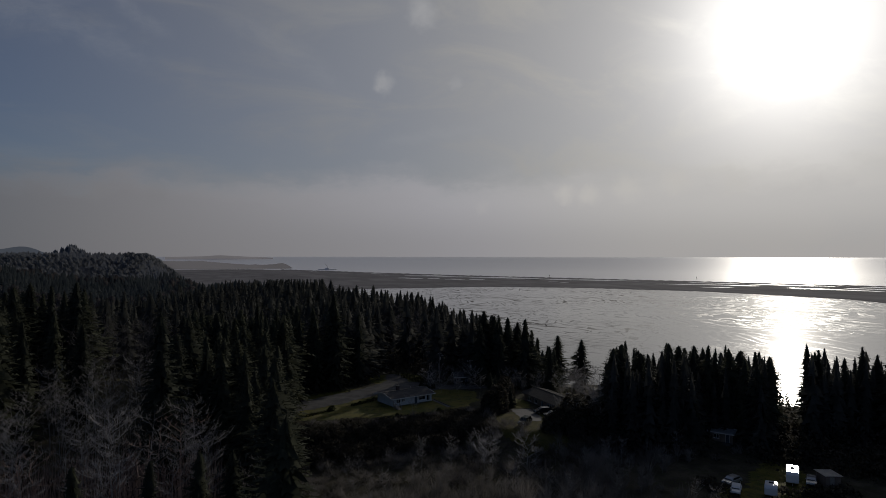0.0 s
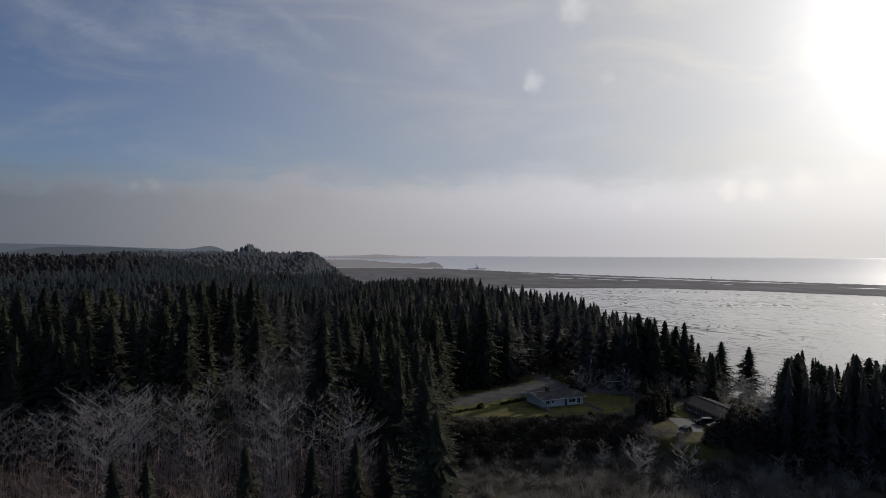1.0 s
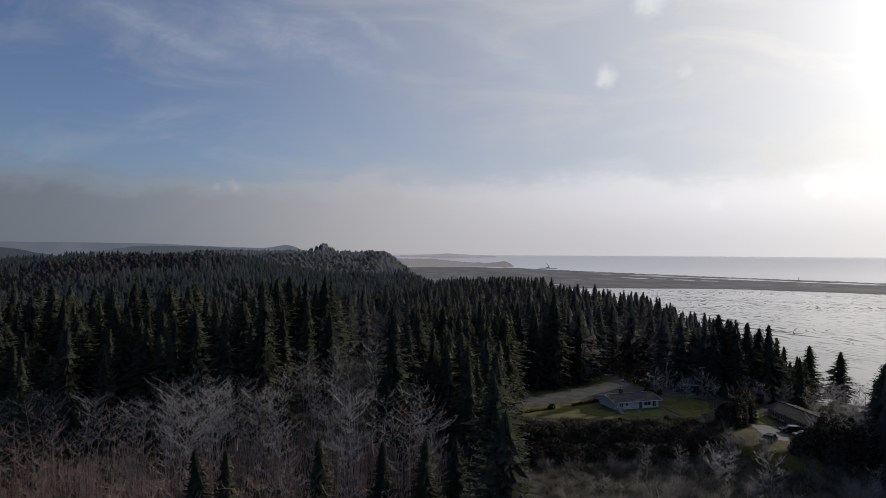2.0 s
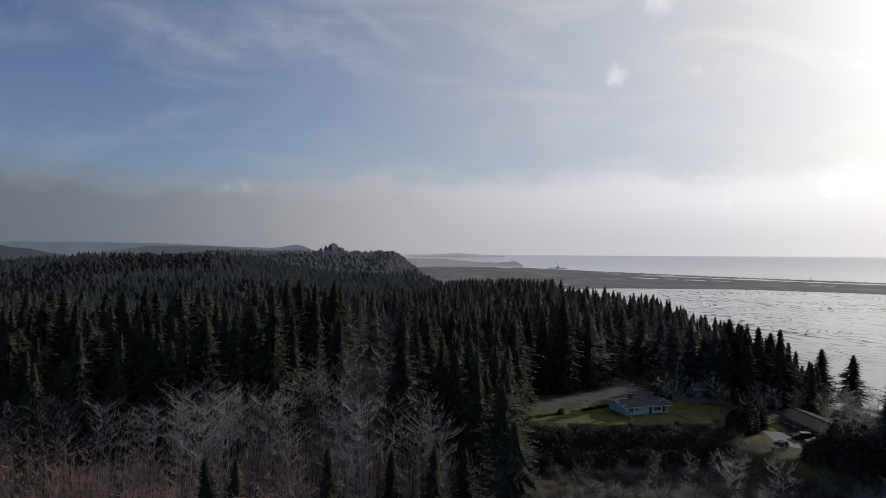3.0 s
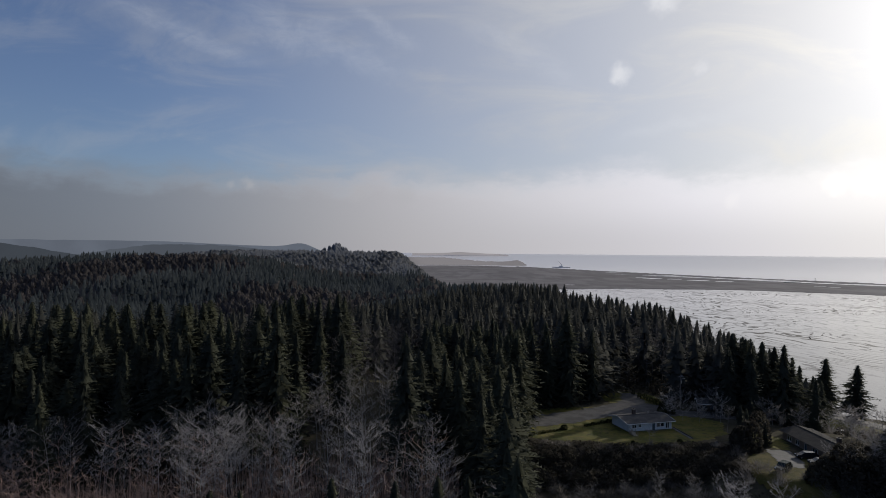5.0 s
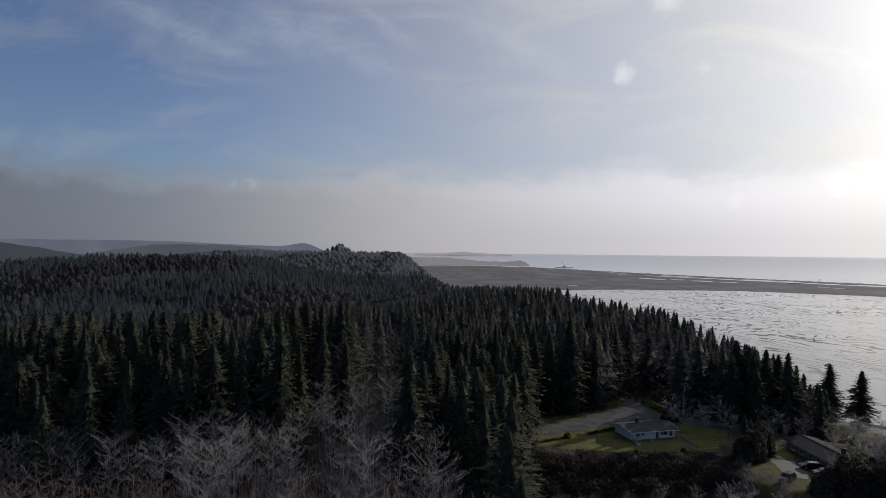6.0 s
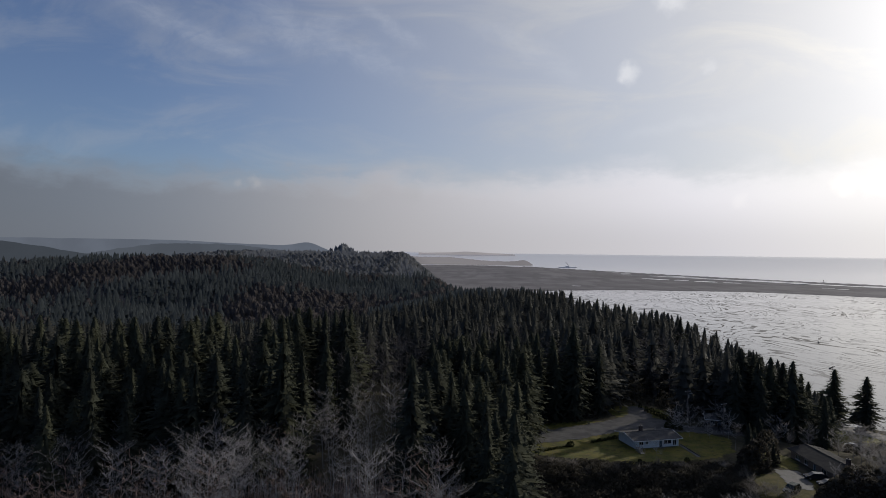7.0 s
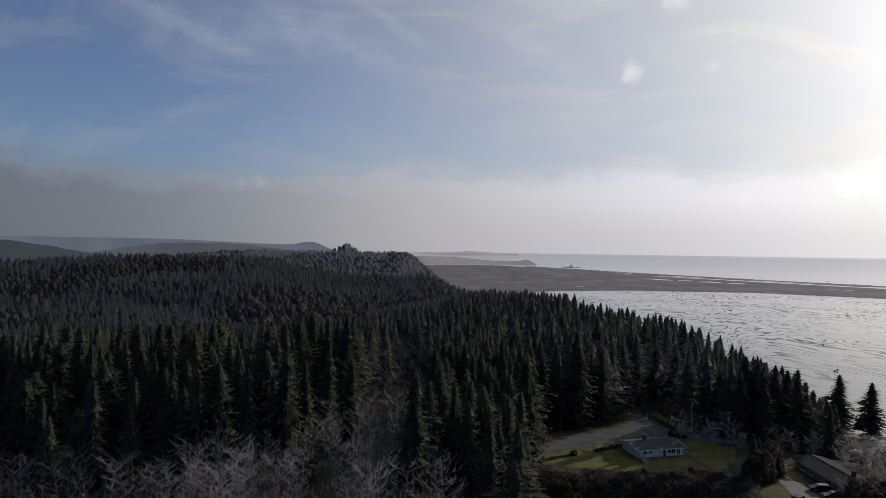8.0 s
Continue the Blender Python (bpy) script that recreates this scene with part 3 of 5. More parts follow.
#         radius whorls per sprays size sides bare lean power gap
SPRUCE = [(6.2, 18, 11, 9, 1.10, 8, 0.02, 0.004, 0.84, 0.06),
          (5.4, 18, 10, 9, 1.05, 8, 0.03, -0.012, 0.78, 0.10),
          (7.0, 17, 12, 9, 1.15, 9, 0.02, 0.0, 0.86, 0.06),
          (5.0, 19, 10, 8, 1.00, 8, 0.04, 0.014, 0.80, 0.12),
          (6.8, 17, 10, 9, 1.10, 8, 0.05, -0.010, 0.82, 0.24),
          (6.2, 16, 11, 9, 1.15, 8, 0.06, 0.018, 0.66, 0.16),
          (7.2, 18, 15, 11, 1.00, 8, 0.05, 0.003, 0.78, 0.20)]
spruces = [tree("spruce", conifer_parts(11 + i, 26.0, *a), M_BARK, M_NEEDLE,
                "tall dark green spruce with drooping boughs in the forest", "spruce tree", "forest conifers")
           for i, a in enumerate(SPRUCE)]
alders = []
for i in range(7):
    grey = i < 4
    alders.append(tree("alder", alder_parts(71 + i, 18.0, 3.5 + 0.5 * (i % 3), low=0.42 if i < 4 else 0.25), M_ALDER if grey else M_ALDER_BROWN, M_TWIG if grey else M_TWIG_BROWN,
                       "leafless alder with pale grey trunk and %s twigs" % ("silvery" if grey else "reddish brown"), "alder tree", "bare alders"))


def inside(poly, x, y):
    c = False
    for (x0, y0), (x1, y1) in zip(poly, poly[1:] + poly[:1]):
        if (y0 > y) != (y1 > y) and x < (x1 - x0) * (y - y0) / (y1 - y0) + x0:
            c = not c
    return c


used_first = set()


def plant(kind, i, x, y, h, base_h, turn=None, sink=0.15, girth=1.0):
    """Puts a tree of height h at x, y: the first one is the pattern itself, the others are copies."""
    m = pose(x, y, height(x, y) - sink, 0, 0, turn if turn is not None else random.uniform(0, 360)) @ Matrix.Diagonal((girth * h / base_h, girth * h / base_h, h / base_h, 1))
    src = kind[i]
    if src.name not in used_first:
        used_first.add(src.name)
        src.matrix_basis = m
        return src
    keep = src.matrix_basis.copy()
    src.matrix_basis = Matrix()
    ob = copy_thing(src, m)
    src.matrix_basis = keep
    return ob


taken = {}


def free(x, y, gap):
    cx, cy = int(x // 8), int(y // 8)
    for i in range(cx - 2, cx + 3):
        for j in range(cy - 2, cy + 3):
            for (a, b) in taken.get((i, j), ()):
                if (a - x) ** 2 + (b - y) ** 2 < gap * gap:
                    return False
    taken.setdefault((cx, cy), []).append((x, y))
    return True


# open ground: the low brush with the house's bench, the neighbour's lot, the yard, the shore lot
BRUSH = [(8, 40), (9, 100), (16, 146), (16, 162), (22, 180), (44, 193), (54, 212), (63, 212), (70, 196), (86, 190), (104, 186), (102, 152), (90, 128), (72, 100), (56, 40)]
ALDERS = [(-120, 40), (-95, 114), (-62, 114), (-34, 130), (2, 124), (8, 100), (8, 40)]
GREYWOOD = [(-62, 106), (-60, 126), (-48, 148), (-30, 150), (-20, 136), (0, 134), (2, 124), (-30, 124)]
YARD = [(84, 62), (82, 104), (100, 108), (135, 104), (160, 80), (130, 50)]
SHORE_LOT = [(140, 245), (140, 290), (215, 300), (215, 235)]
DRIVE = [(8, 163), (22, 165.5), (37, 172), (46, 178), (52, 181), (64, 179), (80, 175), (82, 180), (67, 186), (61, 194), (61.5, 206), (57, 207), (54, 196), (46, 189), (30, 180), (8, 174)]
CAP_B, CAP_T = (10, 14, 17, 19.6, 22, 25, 28, 30, 31.5, 60), (0.040, 0.055, 0.060, 0.072, 0.090, 0.110, 0.130, 0.165, 0.21, 0.23)

# single trees that stand out: place, height of the top above the sea, pattern
for (x, y, top, i) in [(168, 283, 49.2, 6), (175, 272, 48.2, 6), (-7, 118, 80.3, 3), (10.5, 106, 73.5, 2), (-29, 171, 83.6, 1), (84, 372, 72, 1),
                       (112, 315, 68, 2), (134, 326, 60, 2), (87, 183, 71, 4), (94, 178, 70, 4), (99, 171, 62, 1), (-71, 125, 75, 1), (-72, 113, 71, 3), (-61, 120, 72, 3), 
                       (77, 166, 55, 1), (82, 172, 57, 2), (13, 118, 68, 2), (11, 132, 72, 0), (15, 144, 70, 1), (18, 156, 70, 2),
                       (73, 158, 58, 0), (-29, 79, 65.5, 0), (-25.5, 80, 65, 1), (-14.7, 83.5, 65.5, 0), (-6.5, 84, 65, 2), (-0.9, 86, 65, 0), (3.5, 92, 63, 0), 
                       (70, 151, 56, 0), (72.5, 154, 58, 2), (75.5, 151, 55, 0), (67, 149, 53, 2),
                       (80, 181, 69, 2), (84, 187, 72, 6), (88.5, 189, 70, 6), (91, 184, 70, 2), (96, 187, 68, 6), (98, 181, 66, 2), (102, 185, 63, 4), (105, 179, 60, 2), (85, 177, 65, 5),
                       (107, 186, 60, 1), (90, 194, 70, 2)]:
    free(x, y, 2.5)
    plant(spruces, i, x, y, top - height(x, y) + 0.15, 26.0, girth=1.3 if i == 6 else 1.1)

near_count, mixed = 0, []
FAR, WINTER = ([], [], []), ([], [], [])
far_rng = random.Random(5)
far_kinds = [conifer_parts(200 + i, 1.0, 0.20 + 0.03 * (i % 3), 10, 7, 5, 0.060, 5, 0.02, 0.0, 1.02 - 0.12 * (i % 2), 0.05)[2:] for i in range(8)]


def hill_conifer(seed):
    """A small far conifer of height 1: four ragged tiers of boughs."""
    rng = random.Random(seed)
    v, f, n = [], [], []
    for k in range(4):
        z0, r = 0.08 + 0.22 * k, 0.20 * (1 - 0.20 * k) * rng.uniform(0.8, 1.2)
        k0 = len(v)
        v.append((0, 0, min(1.0, z0 + 0.42)))
        n.append((0, 0, 1))
        for i in range(6):
            a = 2 * math.pi * (i + rng.uniform(-0.3, 0.3)) / 6
            q = r * rng.uniform(0.65, 1.25)
            v.append((math.cos(a) * q, math.sin(a) * q, z0 + rng.uniform(-0.06, 0.06)))
            n.append((math.cos(a) * 0.8, math.sin(a) * 0.8, 0.6))
        f += [(k0, k0 + 1 + i, k0 + 1 + (i + 1) % 6) for i in range(6)]
    return v, f, n


def twig_dome(seed, count=44):
    """The rounded crown of a far leafless tree of height 1: twigs that fan out from the trunk."""
    rng = random.Random(seed)
    v, f, n = [], [], []
    for i in range(count):
        a, u = i * 2.39996, (i + 0.5) / count
        r, z = 0.34 * math.sqrt(u), 1.0 - 0.5 * u * u
        z *= rng.uniform(0.82, 1.05)
        c, s2 = math.cos(a), math.sin(a)
        w = rng.uniform(0.022, 0.045)
        k0 = len(v)
        v += [(c * r * 0.3, s2 * r * 0.3, z * 0.25), (c * r - s2 * w, s2 * r + c * w, z), (c * r + s2 * w, s2 * r - c * w, z * rng.uniform(0.9, 1.0))]
        n += [(c * u, s2 * u, 1.1 - u)] * 3
        f.append((k0, k0 + 1, k0 + 2))
    return v, f, n


hill_kinds = [hill_conifer(300 + i) for i in range(8)]
dome_kinds = [twig_dome(330 + i) for i in range(6)]
# slope of the sight line over the near ridge, by x / y
RIDGE_T, RIDGE_S = (-0.75, -0.535, -0.341, -0.173, -0.058, 0.021, 0.18), (0.130, 0.121, 0.115, 0.102, 0.080, 0.062, 0.050)


def bare_kind(seed):
    """A light leafless tree of height 1."""
    tv, tf, cv, cf = alder_parts(seed, 1.0, 0.25, 9, 3, 5, 0.28, 0.078)
    n = len(tv)
    v, f = tv + cv, tf + [tuple(i + n for i in q) for q in cf]
    return v, f, [(0.0, 0.0, 1.0)] * len(v)


bare_kinds = [bare_kind(400 + i) for i in range(6)]


def stamp(dst, kind, x, y, z, h, fat=1.0, soft_n=0.0):
    a = far_rng.uniform(0, 6.28)
    ca, sa = math.cos(a) * fat, math.sin(a) * fat
    dst_v, dst_f, dst_n = dst
    k0 = len(dst_v)
    v, f, n = kind
    c1, s1 = math.cos(a), math.sin(a)
    dst_n.extend([((p[0] * c1 - p[1] * s1) * (1 - soft_n), (p[0] * s1 + p[1] * c1) * (1 - soft_n), p[2] + soft_n) for p in n])
    dst_v.extend([(x + h * (p[0] * ca - p[1] * sa), y + h * (p[0] * sa + p[1] * ca), z + h * p[2]) for p in v])
    dst_f.extend([tuple(k0 + i for i in q) for q in f])


for _ in range(17000):
    x, y = random.uniform(-290, 240), random.uniform(60, 440)
    if x < -0.78 * y - 15 or shore_x(y) - x < 24:
        continue
    if inside(BRUSH, x, y) or inside(ALDERS, x, y) or inside(YARD, x, y) or inside(SHORE_LOT, x, y):
        continue
    d, bearing = math.hypot(x, y), math.degrees(math.atan2(x, y))
    grove = bearing > 34 and (35.4 < bearing < 48.0 and 158 < d < 186 or 50.3 < bearing < 62 and 148 < d < 180)
    if bearing > 34 and not grove or math.hypot(x - 110, y - 112) < 7:
        continue
    if not free(x, y, 3.0 if grove else random.uniform(4.6, 7.4) if bearing > 10 and d > 235 else random.uniform(3.2, 5.2)):
        continue
    g = height(x, y)
    h = max(11.0, random.gauss(24.0, 1.7) * (1 + 0.20 * noise.noise((x * 0.06, y * 0.06, 17.0))))
    if grove:
        h = 90 - d * (0.113 if bearing > 50 else 0.127) - g - random.uniform(0, 4)
    elif bearing > 10:
        h = min(h, 92 - d * float(np.interp(bearing, CAP_B, CAP_T)) - g - random.choice((-1.0, 0, 1.0, 3.0, 5.0, 7.0)) * random.uniform(0.6, 1.0))
        if h < 8 and d > 185 and not inside(SHORE_LOT, x, y):
            h = random.uniform(3.0, 6.0) if bearing < 29 else random.uniform(1.5, 3.0)
        elif h < 8:
            continue
    else:
        line = 101.8 - y * float(np.interp(x / y, RIDGE_T, RIDGE_S))
        behind = y > np.interp(x / y, (-0.6, -0.2, -0.06, 0.02), (195, 215, 330, 430))
        top = min(line - (0.006 * y + random.uniform(0, 5) if behind else random.choice((-0.5, 0.5, 1.0, 2.0, 4.5))), 94.0 - 0.046 * d)
        h = min(h, top - g)
        if h < 7:
            continue
    patch = noise.noise((x * 0.03, y * 0.03, 11.0))
    if inside(GREYWOOD, x, y) and patch > 0.12:
        mixed.append((x, y, random.uniform(11.0, 14.5)))
    elif d < 215 and bearing < 24 and patch > (0.03 if bearing > 2 else 0.12) and random.random() < 0.9:
        if d < 150:
            mixed.append((x, y, min(h * 0.75, 17)))
        else:
            stamp(WINTER, far_rng.choice(bare_kinds), x, y, g - 0.3, min(h * 0.8, 18), 1.0)
    elif d < 205 and near_count < 255:
        near_count += 1
        plant(spruces, random.choice((0, 0, 1, 1, 2, 3, 4, 5, 5)), x, y, h, 26.0, girth=random.choice((0.8, 1.0, 1.2, 1.5)))
    elif d < 420 and patch > (0.02 if 4 < bearing < 21 and 215 < d < 300 else 0.10) and random.random() < 0.85:
        stamp(WINTER, far_rng.choice(bare_kinds), x, y, g - 0.3, min(h * 0.85, 19), 1.0)
    else:
        stamp(FAR, far_rng.choice(far_kinds), x, y, g - 0.3, h, far_rng.uniform(1.0, 1.5) * (1.2 if bearing > 10 else 1.0), 0.3)
for _ in range(2600):
    b, d = random.uniform(34.8, 62), random.uniform(152, 186)
    x, y = math.sin(radians(b)) * d, math.cos(radians(b)) * d
    if 47.6 < b < 50.6 or inside(YARD, x, y) or inside(BRUSH, x, y) or math.hypot(x - 110, y - 112) < 7 or not free(x, y, 2.1):
        continue
    g = height(x, y)
    h = (90 - d * (0.115 if b > 50 else 0.128) - g) * random.uniform(0.55, 0.93)
    stamp(FAR, far_rng.choice(far_kinds), x, y, g - 0.3, h, far_rng.uniform(0.9, 1.25), 0.3)
tagged(new("spruce_forest", mesh_of("spruce_forest", FAR[0], FAR[1], M_NEEDLE_HAZED, True, FAR[2])), "dense spruce forest on the ridge, its green lightened and greyed for haze", "forest", kind="stuff")
tagged(new("winter_woods", mesh_of("winter_woods", WINTER[0], WINTER[1], M_WINTER)), "leafless grey trees standing among the spruces", "woods", kind="stuff")
for x, y, h in mixed:
    plant(alders, random.choice((0, 1, 2, 3)), x, y, h, 18.0)

for x, y, h in [(95, 139, 9), (97, 144, 10), (96, 149, 9), (87, 129.5, 8), (98, 154, 9), (101, 140, 8), (94, 133, 9), (82, 129, 7), (99, 159, 9), (92, 129, 8), (72, 163, 8), (86, 126, 8), (103, 147, 9), (97, 128, 8), (100, 122, 7), (92, 121, 7), (104, 131, 8), (86, 163, 7)]:
    plant(alders, random.choice((0, 1, 2, 3)), x, y, h, 18.0)
for _ in range(700):
    x, y = random.uniform(12, 118), random.uniform(72, 132)
    if (inside(BRUSH, x, y) or x > 0.62 * y and not inside(YARD, x, y) and math.hypot(x, y) < 152) and math.hypot((x - 78) / 14, (y - 132) / 14) > 1 and free(x, y, 6.0):
        plant(alders, random.choice((0, 1, 2, 3)), x, y, random.uniform(4.5, 8.0), 18.0)
alder_count, STAND = 0, ([], [], [])
for _ in range(7000):
    x, y = random.uniform(-125, 9), random.uniform(45, 128)
    brown = y < 86 - 0.45 * (x + 17) + 6 * noise.noise((x * 0.06, y * 0.06, 4.0))
    if not inside(ALDERS, x, y) or not free(x, y, 2.3 if brown else 3.7) or x > -27 and not brown and random.random() < 0.7:
        continue
    h = random.uniform(10.0, 14.5) if brown else random.uniform(14.0, 18.5)
    if alder_count < 215 and (not brown or random.random() < 0.4):
        alder_count += 1
        plant(alders, random.choice((4, 5, 6, 4, 5, 6, 1) if brown else (0, 1, 2, 3, 3)), x, y, h, 18.0)
    else:
        stamp(STAND, far_rng.choice(bare_kinds), x, y, height(x, y) - 0.2, h, 1.0)
tagged(new("young_alders", mesh_of("young_alders", STAND[0], STAND[1], M_THICKET)), "crowded young leafless alders with reddish brown twigs", "woods", kind="stuff")

# mid-distance wooded hill: conifers tinted for haze, and paler stretches of leafless wood
HILL, BARE, HAZY = ([], [], []), ([], [], []), ([], [], [])
for _ in range(60000):
    y = 330 + 1420 * random.random() ** 1.25
    x = random.uniform(-0.78 * y - 40, 110)
    if y < 440 and x > -292 and not (x < -0.78 * y):
        continue
    if shore_x(y) - x < 12 or not free(x, y, random.uniform(5.0, 6.2) if y < 1050 else random.uniform(6.2, 8.0)):
        continue
    g = height(x, y) - 0.5
    bare = noise.noise((x * 0.006, y * 0.004, 21.0)) + 0.45 * noise.noise((x * 0.02, y * 0.014, 2.0)) + random.uniform(-0.16, 0.16) > 0.04
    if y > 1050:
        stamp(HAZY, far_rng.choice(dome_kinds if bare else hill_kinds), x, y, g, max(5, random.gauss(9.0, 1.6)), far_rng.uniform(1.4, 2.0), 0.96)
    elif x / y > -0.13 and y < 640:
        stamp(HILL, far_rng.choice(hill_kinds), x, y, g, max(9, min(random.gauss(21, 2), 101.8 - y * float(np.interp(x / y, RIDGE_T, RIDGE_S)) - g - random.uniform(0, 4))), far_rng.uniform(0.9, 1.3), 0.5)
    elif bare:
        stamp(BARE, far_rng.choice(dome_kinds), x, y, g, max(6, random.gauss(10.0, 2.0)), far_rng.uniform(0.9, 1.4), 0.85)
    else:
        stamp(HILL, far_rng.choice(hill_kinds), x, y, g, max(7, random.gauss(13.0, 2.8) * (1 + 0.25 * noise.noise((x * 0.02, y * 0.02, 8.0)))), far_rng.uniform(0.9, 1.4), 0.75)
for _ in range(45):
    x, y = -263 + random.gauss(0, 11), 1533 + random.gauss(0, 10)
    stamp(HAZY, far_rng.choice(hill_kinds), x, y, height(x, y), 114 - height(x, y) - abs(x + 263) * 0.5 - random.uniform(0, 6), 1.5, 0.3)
tagged(new("hill_forest", mesh_of("hill_forest", HILL[0], HILL[1], M_HILL_HAZED, True, HILL[2])), "conifer forest covering the hill, coloured grey-green for haze", "forest", kind="stuff")
tagged(new("hill_bare_woods", mesh_of("hill_bare_woods", BARE[0], BARE[1], M_HILL_BARE, True, BARE[2])), "pale brown-grey leafless woods in the valley", "woods", kind="stuff")
tagged(new("far_hill_forest", mesh_of("far_hill_forest", HAZY[0], HAZY[1], M_HILL_FAR_HAZED, True, HAZY[2])), "woods on the far hill, coloured pale blue-grey for haze", "forest", kind="stuff")

# ---- brush and shrubs ----
BV, BF, SHRUBS = [], [], ([], [], [])
brng = random.Random(9)


def brush_clump(x, y, h, n, r):
    z = height(x, y)
    for _ in range(n):
        a, t = brng.uniform(0, 6.28), brng.uniform(0.1, 1.0)
        b = Vector((x + math.cos(a) * r * t * 0.35, y + math.sin(a) * r * t * 0.35, z + h * brng.uniform(0, 0.5)))
        e = b + Vector((math.cos(a + brng.uniform(-.8, .8)) * r * t, math.sin(a + brng.uniform(-.8, .8)) * r * t, h * brng.uniform(0.1, 0.55)))
        s = Vector((brng.uniform(-1, 1), brng.uniform(-1, 1), 0)) * 0.045
        k0 = len(BV)
        BV.extend([tuple(b - s), tuple(b + s), tuple(e)])
        BF.append((k0, k0 + 1, k0 + 2))


def by_long_house(x, y):
    return 81 < x < 93.5 and 132 < y < 161


def leaf_clump(dst, x, y, z, h, r, n, size):
    """A dense evergreen clump of small leaf sprays."""
    for _ in range(n):
        a, u = brng.uniform(0, 6.28), brng.random()
        rr = r * math.sqrt(max(0.05, 1 - (u * 0.95) ** 2.2)) * brng.uniform(0.75, 1.08)
        c = Vector((x + math.cos(a) * rr, y + math.sin(a) * rr, z + h * u))
        d = Vector((math.cos(a), math.sin(a), 0.5)) + Vector((brng.uniform(-1, 1), brng.uniform(-1, 1), brng.uniform(-1, 1)))
        o = d.cross(Vector((brng.uniform(-1, 1), brng.uniform(-1, 1), brng.uniform(-1, 1))))
        d, o = d.normalized() * size * brng.uniform(0.6, 1.3), o.normalized() * size * 0.45
        n = Vector((math.cos(a) * (1.1 - u), math.sin(a) * (1.1 - u), 0.25 + u)) + Vector((brng.uniform(-1, 1), brng.uniform(-1, 1), brng.uniform(-1, 1))) * 0.16
        spray(dst[0], dst[1], dst[2], [c - d * 0.4, c + o, c + d, c - o], n.normalized())


for _ in range(2300):
    x, y = brng.uniform(4, 118), brng.uniform(44, 150)
    if not inside(BRUSH, x, y) or by_long_house(x, y) or math.hypot((x - 76) / 9, (y - 142) / 12) < 1.0:
        continue
    low = smooth01(100, 125, y)
    brush_clump(x, y, brng.uniform(2.5, 7.0) * (1 - 0.55 * low), 95, brng.uniform(1.2, 2.6))
for _ in range(420):
    x, y = brng.uniform(70, 150), brng.uniform(150, 262)
    if bool(inside(SHORE_LOT, x, y)) or math.hypot((x - 90) / 13, (y - 154) / 16) < 1 or math.hypot((x - 80) / 8, (y - 160) / 8) < 1 or x > 0.68 * y or x < 0.5 * y:
        continue
    brush_clump(x, y, brng.uniform(2.0, 5.0), 95, brng.uniform(1.2, 2.4))
for _ in range(620):
    b, d = radians(brng.uniform(31, 62)), brng.uniform(92, 158)
    x, y = math.sin(b) * d, math.cos(b) * d
    if not inside(YARD, x, y) and not by_long_house(x, y) and math.hypot((x - 76) / 9, (y - 139) / 13) > 1:
        brush_clump(x, y, brng.uniform(1.5, 4.5), 95, brng.uniform(1.2, 2.4))
for _ in range(500):
    b, d = radians(brng.uniform(22, 46)), brng.uniform(196, 345)
    x, y = math.sin(b) * d, math.cos(b) * d
    if inside(SHORE_LOT, x, y) or shore_x(y) - x < 6:
        continue
    brush_clump(x, y, brng.uniform(2.0, 4.5), 70, brng.uniform(1.4, 2.8))
    leaf_clump(SHRUBS, x + brng.uniform(-3, 3), y + brng.uniform(-3, 3), height(x, y) - 0.3, brng.uniform(1.5, 4.0), brng.uniform(1.5, 2.6), 46, 0.6)
tagged(new("brush", mesh_of("brush", BV, BF, M_BRUSH)), "tangled leafless brush and dry bramble on the low ground", "brush", kind="stuff")

for _ in range(330):
    x, y = brng.uniform(8, 100), brng.uniform(60, 134)
    if inside(BRUSH, x, y) and math.hypot((x - 74) / 10, (y - 137) / 14) > 1:
        leaf_clump(SHRUBS, x, y, height(x, y) - 0.2, brng.uniform(0.8, 2.4), brng.uniform(0.8, 1.9), 50, 0.32)
# thicket of thin stems under and between the alders
TV, TF = [], []


def stem_clump(x, y, h, n, r):
    z = height(x, y)
    for _ in range(n):
        a, t = brng.uniform(0, 6.28), math.sqrt(brng.random()) * r
        b = Vector((x + math.cos(a) * t, y + math.sin(a) * t, z))
        e = b + Vector((brng.uniform(-0.14, 0.14) * h, brng.uniform(-0.14, 0.14) * h, h * brng.uniform(0.6, 1.05)))
        s = Vector((brng.uniform(-1, 1), brng.uniform(-1, 1), 0)).normalized() * 0.045
        k0 = len(TV)
        TV.extend([tuple(b - s), tuple(b + s), tuple(e)])
        TF.append((k0, k0 + 1, k0 + 2))
        for _ in range(7):
            g = b.lerp(e, brng.uniform(0.35, 0.98))
            c, l = brng.uniform(0, 6.28), brng.uniform(0.06, 0.16) * h
            w = Vector((brng.uniform(-1, 1), brng.uniform(-1, 1), brng.uniform(-1, 1))) * 0.02
            k0 = len(TV)
            TV.extend([tuple(g - w), tuple(g + w), tuple(g + Vector((math.cos(c) * l * 0.6, math.sin(c) * l * 0.6, l * brng.uniform(0.3, 1.0))))])
            TF.append((k0, k0 + 1, k0 + 2))


for _ in range(1500):
    x, y = brng.uniform(-110, 9), brng.uniform(46, 126)
    if inside(ALDERS, x, y):
        stem_clump(x, y, brng.uniform(4.5, 9.0), 12, 2.4)
tagged(new("thicket", mesh_of("thicket", TV, TF, M_THICKET)), "dense thicket of thin reddish brown winter stems", "thicket", kind="stuff")

